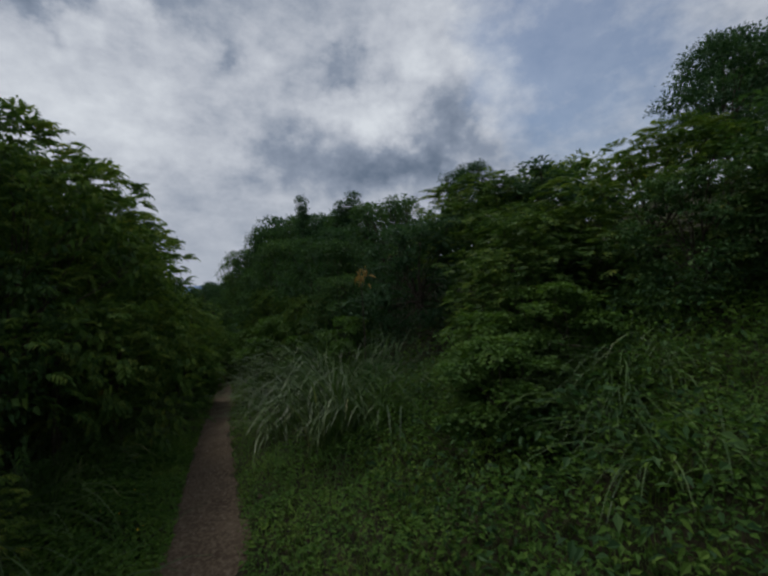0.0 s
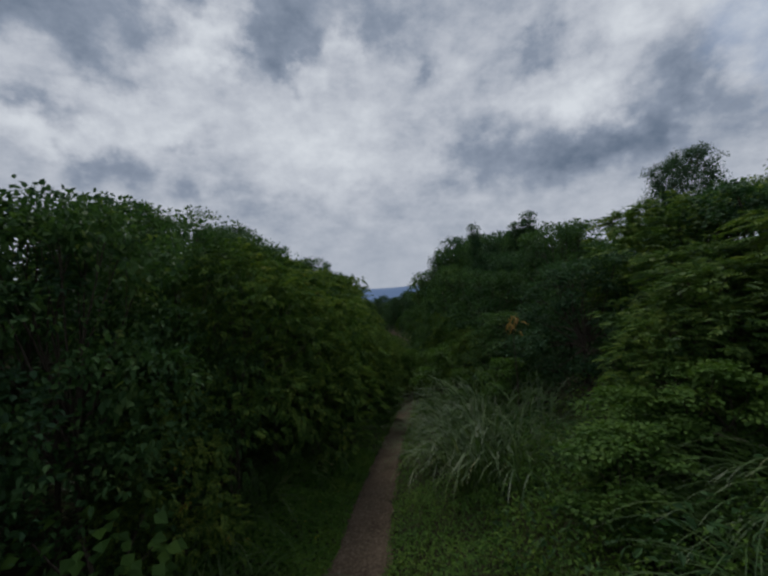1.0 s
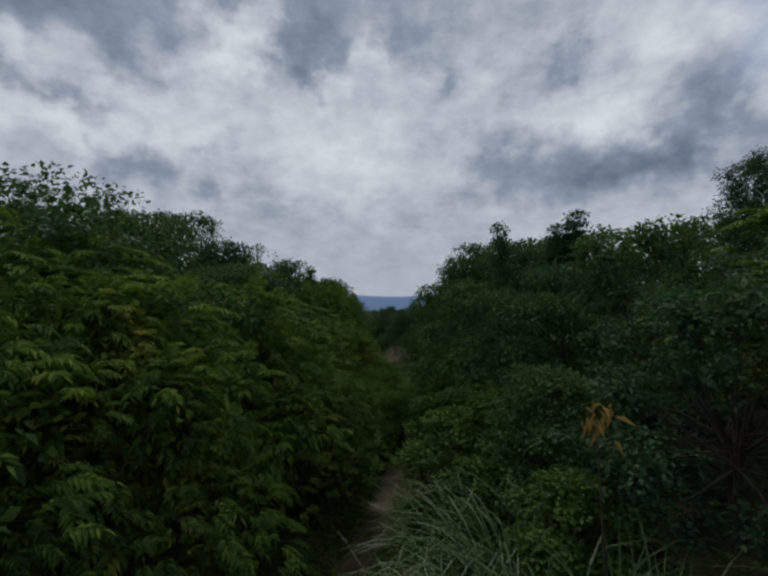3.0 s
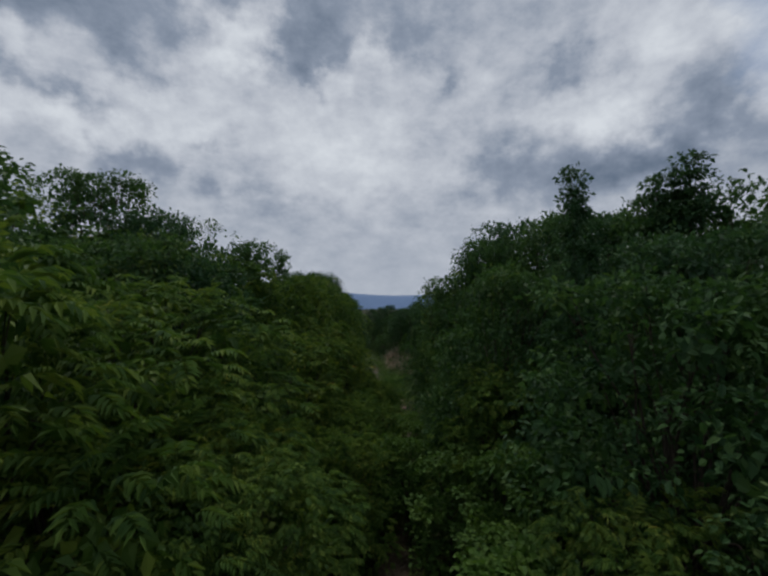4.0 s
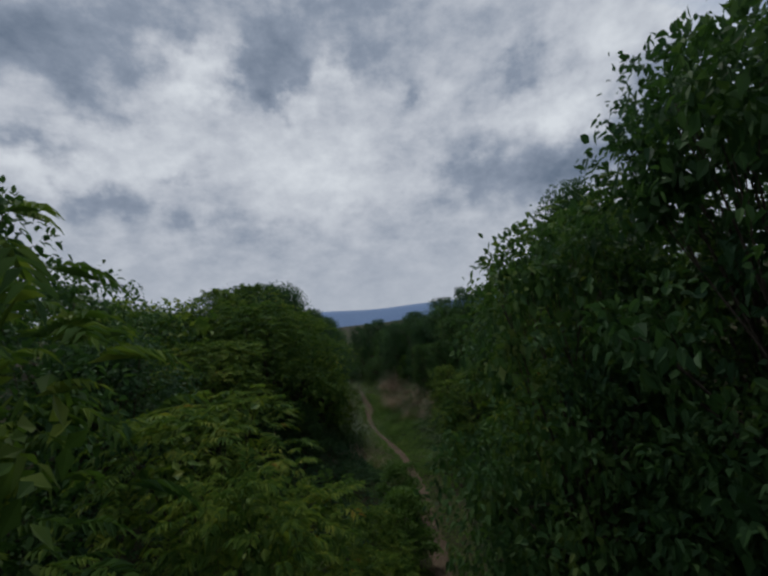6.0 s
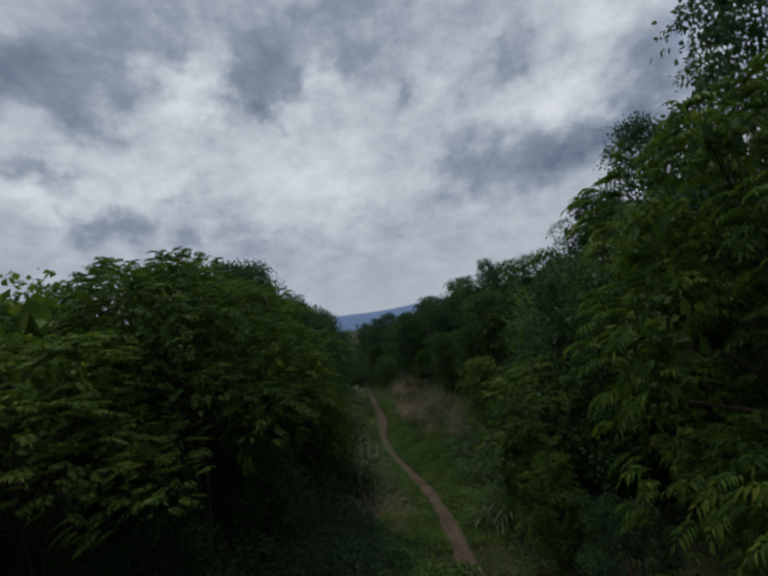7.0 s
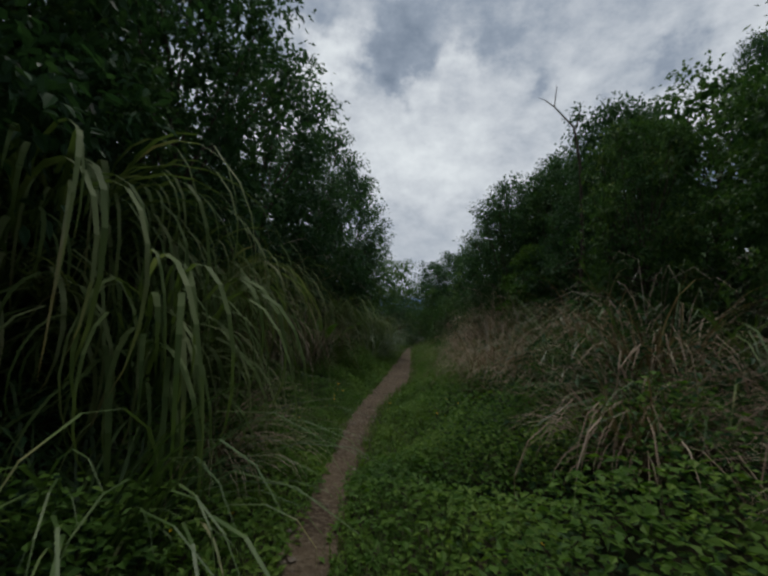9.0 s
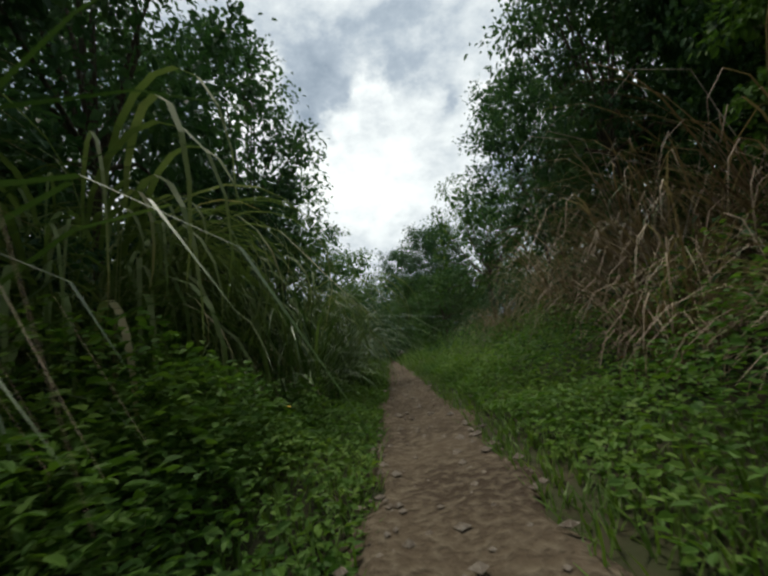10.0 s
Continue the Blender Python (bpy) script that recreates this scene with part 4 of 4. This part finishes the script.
def low_bank(name, label, n, y0, y1, d0, d1, side, mat, size, tall):
    """Waist-high tangle of herbs and saplings on the banks."""
    x, y, d = verge(n, y0, y1, d0, d1, side)
    lump = 0.5 + 0.5 * np.sin(x * 2.3 + 1.1 * np.sin(y * 1.9)) * np.sin(y * 2.1 + x)
    h = tall * (0.2 + lump) * rng.random(n) ** 0.6 * np.clip((d - d0) * 1.5 + 0.2, 0, 1)
    p = np.stack([x, y, ground_z(x, y) + h], 1)
    az = rng.uniform(0, 6.28, n)
    ax = np.stack([np.cos(az), np.sin(az), rng.uniform(-0.7, 0.4, n)], 1)
    nr = unit(np.array([0, 0, 1.0]) + rng.normal(0, 0.45, (n, 3)))
    L = size * rng.uniform(0.6, 1.4, n)
    v, f = blades(p, ax, nr, L, L * rng.uniform(0.35, 0.6, n), 0.15, 0.2)
    tagged(mesh_ob(name, v, f, mat), label, "undergrowth", kind="stuff")


# dark leaves added over the paler soil to deepen the shade in the hollow
low_bank("undergrowth", "added dark green undergrowth that deepens the shade in the hollow under the spreading shrubs", 9000, 17.5, 25, 0.5, 3.2, -1, M_DARK, 0.07, 0.5)
low_bank("undergrowth", "knee-high dark green herbs crowding the narrow path", 24000, 21, 30, 0.4, 2.4, 1, M_BROAD, 0.036, 0.5)
low_bank("undergrowth", "knee-high dark green herbs crowding the narrow path", 14000, 21, 29, 0.35, 1.6, -1, M_DARK, 0.038, 0.45)
low_bank("undergrowth", "rank green herbs and seedlings on the bank beside the path", 11000, 0.2, 5, 0.9, 4.6, 1, M_HERB, 0.045, 0.42)
for sd in (-1, 1):
    low_bank("undergrowth", "tangled dark green undergrowth beneath the shrubs", 17000, -1, 22, 0.9, 3.4, sd, M_BROAD, 0.06, 0.6)
    low_bank("undergrowth", "tangled dark green undergrowth beneath the trees", 26000, 22, 42, 0.6, 3.4, sd, M_DARK, 0.045, 0.7)

# ---------------------------------------------------------------- small things
FLOWERS = [(0.12, 29.4), (0.15, 29.15), (0.36, 29.05), (0.3, 29.35), (-1.2, 30.0), (-1.5, 30.6), (1.21, 29.1), (1.31, 29.15), (1.55, 29.5), (1.96, 30.0), (2.3, 30.6), (-0.58, 33.05), (1.85, 33.3),
           (-0.09, 28.95), (0.2, 28.6), (0.44, 28.9), (0.46, 28.92), (0.57, 28.87), (0.61, 28.7), (0.41, 28.59), (1.29, 29.56), (1.15, 28.7), (1.21, 28.71), (1.35, 28.92), (1.55, 29.11), (1.41, 28.71), (0.51, 26.47), (0.6, 26.65), (1.59, 26.76), (-0.15, 32.13), (1.08, 32.26), (-0.25, 3.7), (-0.55, 3.7), (-0.3, 3.3), (-0.42, 3.5), (-0.1, 4.2), (-0.05, 3.3), (-0.35, 4.0), (2.4, 26.6), (0.2, 28.2), (-0.3, 29.0), (-0.1, 30.4), (1.4, 30.0), (1.75, 30.4), (2.35, 31.0), (1.7, 29.3), (1.85, 29.7), (1.46, 32.1), (-0.5, 32.3)]


def yellow_flower():
    rg = np.random.default_rng(77)
    root = tagged(new("yellow_flower"), "small bright yellow daisy among the green herbs", "flower", "yellow flowers")
    mesh_ob("stalk", *tube([(0, 0, -0.16), (0.006, 0, -0.06), (0, 0, 0)], [0.002, 0.0018, 0.0016], 5), M_HERB, root)
    a = np.arange(9) * 2 * math.pi / 9
    ax = np.stack([np.cos(a), np.sin(a), np.full(9, 0.25)], 1)
    v, f = blades(np.zeros((9, 3)) + ax * 0.003, ax, np.tile([0, 0, 1.0], (9, 1)), np.full(9, 0.017), np.full(9, 0.010), 0.1, 0.1)
    mesh_ob("petals", v, f, M_PETAL, root)
    bm = bmesh.new()
    bmesh.ops.create_uvsphere(bm, u_segments=8, v_segments=5, radius=0.006, matrix=Matrix.Diagonal((1, 1, 0.6, 1)))
    me = bpy.data.meshes.new("eye")
    bm.to_mesh(me)
    bm.free()
    me.materials.append(M_EYE)
    new("eye", me).parent = root
    return root


FL = yellow_flower()
for k, (x, y) in enumerate(FLOWERS):
    away = x - float(path_x(y))
    keep_off = float(path_w(y)) + 0.12
    if abs(away) < keep_off:
        x += math.copysign(keep_off, away) - away
    m = pose(x, y, gz(x, y) + PICK.uniform(0.14, 0.2), PICK.uniform(-30, 30), PICK.uniform(-30, 30), PICK.uniform(0, 360)) @ Matrix.Scale(PICK.uniform(0.45, 0.7), 4)
    if k == 0:
        FL.matrix_basis = m
    else:
        copy_thing(FL, m)

# loose stones on the path
parts = []
for k in range(900):
    y = rng.uniform(1, 36) if k < 380 else rng.uniform(28, 34.5)
    x = float(path_x(y)) + rng.uniform(-0.95, 0.95) * float(path_w(y))
    r = 0.004 + 0.015 * rng.random() ** 2.2
    o = np.array([[1, 0, 0], [-1, 0, 0], [0, 1, 0], [0, -1, 0], [0, 0, 0.6], [0, 0, -0.6]]) * r * rng.uniform(0.7, 1.3, (6, 3))
    f = np.array([[0, 2, 4], [2, 1, 4], [1, 3, 4], [3, 0, 4], [2, 0, 5], [1, 2, 5], [3, 1, 5], [0, 3, 5]])
    parts.append((o + np.array([x, y, gz(x, y) + 0.026 + r * 0.25]), f))
tagged(mesh_ob("path_stones", *join(parts), M_STONE), "small pale loose stones scattered on the earth path", "stones", kind="stuff")


def limb_tree(name, label, x, y, top, paths, mat):
    root = tagged(new(name), label, "dead branch")
    root.matrix_basis = pose(x, y, gz(x, y))
    for nm, pts, r0 in paths:
        n = len(pts)
        mesh_ob(nm, *tube(pts, [r0 * (1 - 0.85 * k / (n - 1)) for k in range(n)], 6), mat, root, True)


limb_tree("dead_sapling", "bare dead grey branches rising out of the shrubs", 2.55, 30.2, 0.15, [
    ("trunk", [(0, 0, -0.1), (0.04, 0, 1.2), (0.0, 0.03, 2.2), (-0.08, 0, 2.62), (-0.3, -0.02, 2.86), (-0.28, -0.03, 3.1)], 0.024),
    ("branch", [(-0.07, 0.0, 2.6), (-0.03, 0, 2.74), (-0.02, 0, 2.9)], 0.010),
    ("branch", [(-0.3, -0.02, 2.86), (-0.41, -0.02, 2.95), (-0.47, 0, 2.98)], 0.008)], M_BARK)
limb_tree("bare_twigs", "thin bleached bare twigs sticking out of the dark shrub", 2.95, 12.3, 0.5, [
    ("twig", [(0, 0, 1.1), (-0.25, -0.05, 1.9), (-0.42, -0.1, 2.75), (-0.4, -0.15, 3.1)], 0.012), ("twig", [(-0.05, 0, 1.3), (-0.3, -0.2, 2.1), (-0.62, -0.35, 2.5)], 0.010),
    ("twig", [(0.0, 0, 1.2), (-0.1, -0.3, 2.2), (-0.35, -0.5, 2.62)], 0.009)], M_TWIG)
limb_tree("fallen_stick", "pale dry fallen stick lying in the grass", 3.0, 2.35, 0.3, [("stick", [(-0.1, 0.1, 0.28), (0.15, -0.3, 0.24), (0.3, -0.75, 0.17), (0.42, -1.0, 0.1)], 0.012)], M_TWIG)
limb_tree("dry_stalk", "dry broken pale stalk leaning from the reed clump", -1.2, 32.75, 0.5, [("stalk", [(-0.02, -0.02, -0.03), (0.2, 0.15, 0.22), (0.36, 0.3, 0.55)], 0.011)], M_TWIG)


def big_leaf_plant(x, y, h, seed):
    rg = np.random.default_rng(seed)
    root = tagged(new("large_leaf_plant"), "low plant with large pale green rounded leaves", "plant")
    root.matrix_basis = pose(x, y, gz(x, y))
    for k in range(5):
        a = k * 1.26
        mesh_ob("stem", *tube([(0, 0, -0.05), (0.1 * math.cos(a), 0.1 * math.sin(a), h * 0.5), (0.32 * math.cos(a), 0.32 * math.sin(a), h * (0.75 + 0.06 * k))], [0.012, 0.009, 0.004], 5), M_BARK, root, True)
    n = 120
    a = rg.uniform(0, 6.28, n)
    q = 0.4 * np.sqrt(rg.random(n))
    p = np.stack([q * np.cos(a), q * np.sin(a), h * rg.uniform(0.5, 1.0, n)], 1)
    ax = np.stack([np.cos(a), np.sin(a), rg.uniform(-0.5, 0.1, n)], 1)
    nr = unit(np.stack([np.cos(a) * 0.4, np.sin(a) * 0.4 - 0.4, np.ones(n)], 1) + rg.normal(0, 0.2, (n, 3)))
    L = rg.uniform(0.06, 0.11, n)
    mesh_ob("foliage", *blades(p, ax, nr, L, L * 0.95, 0.1, 0.15), M_VINE, root)


big_leaf_plant(-1.4, 2.0, 0.95, 5)


def paddle_plant(x, y, leaves):
    """Broad upright leaves on long stalks: compass heading, length, lean."""
    root = tagged(new("broad_leaf_herb"), "tall herb with long paddle-shaped bright green leaves among the reeds", "plant")
    root.matrix_basis = pose(x, y, gz(x, y))
    for head, size, lean in leaves:
        u, w = np.array([math.cos(head), math.sin(head), 0]), np.array([-math.sin(head), math.cos(head), 0])
        foot, top = np.zeros(3), u * lean * 0.4 + np.array([0, 0, 0.55])
        stem = mesh_ob("stem", *tube([foot - np.array([0, 0, 0.05]), (foot + top) / 2 + u * 0.02, top], [0.010, 0.008, 0.006], 6), M_HERB, root, True)
        rows = []
        for k in range(9):
            t = k / 8
            c = top + u * (lean * size * (t + 0.5 * t * t)) + np.array([0, 0, size * (t - 0.55 * lean * t * t)])
            half = 0.5 * 0.26 * size * math.sin(math.pi * (0.06 + 0.94 * t) ** 0.8) + 0.002
            rows += [c - w * half + u * half * -0.35, c, c + w * half + u * half * -0.35]
        f = [(k * 3 + j, k * 3 + j + 1, k * 3 + j + 4, k * 3 + j + 3) for k in range(8) for j in range(2)]
        mesh_ob("leaf", np.array(rows), f, M_PADDLE, stem, True)


paddle_plant(-0.55, 30.6, [(0.1, 0.40, 0.75), (1.9, 0.36, 0.45), (-0.9, 0.36, 0.8), (3.3, 0.34, 0.7), (4.6, 0.34, 0.6)])


def withered_sapling(x, y, top):
    rg = np.random.default_rng(8)
    h = top - gz(x, y)
    root = tagged(new("withered_sapling"), "thin sapling with hanging withered yellow-brown leaves", "sapling")
    root.matrix_basis = pose(x, y, gz(x, y))
    mesh_ob("stem", *tube([(0, 0, -0.05), (0.03, 0.02, h * 0.5), (0, 0, h)], [0.012, 0.009, 0.004], 5), M_BARK, root, True)
    p = np.array([0, 0, h]) + rg.normal(0, 0.05, (26, 3))
    d = unit(rg.normal(size=(26, 3)) + np.array([0, -0.3, -0.8]))
    mesh_ob("withered_foliage", *blades(p, d, unit(rg.normal(size=(26, 3))), rg.uniform(0.06, 0.13, 26), rg.uniform(0.02, 0.04, 26), 0.2, 0.3), M_YELLOW, root)


withered_sapling(2.25, 4.95, 0.2)
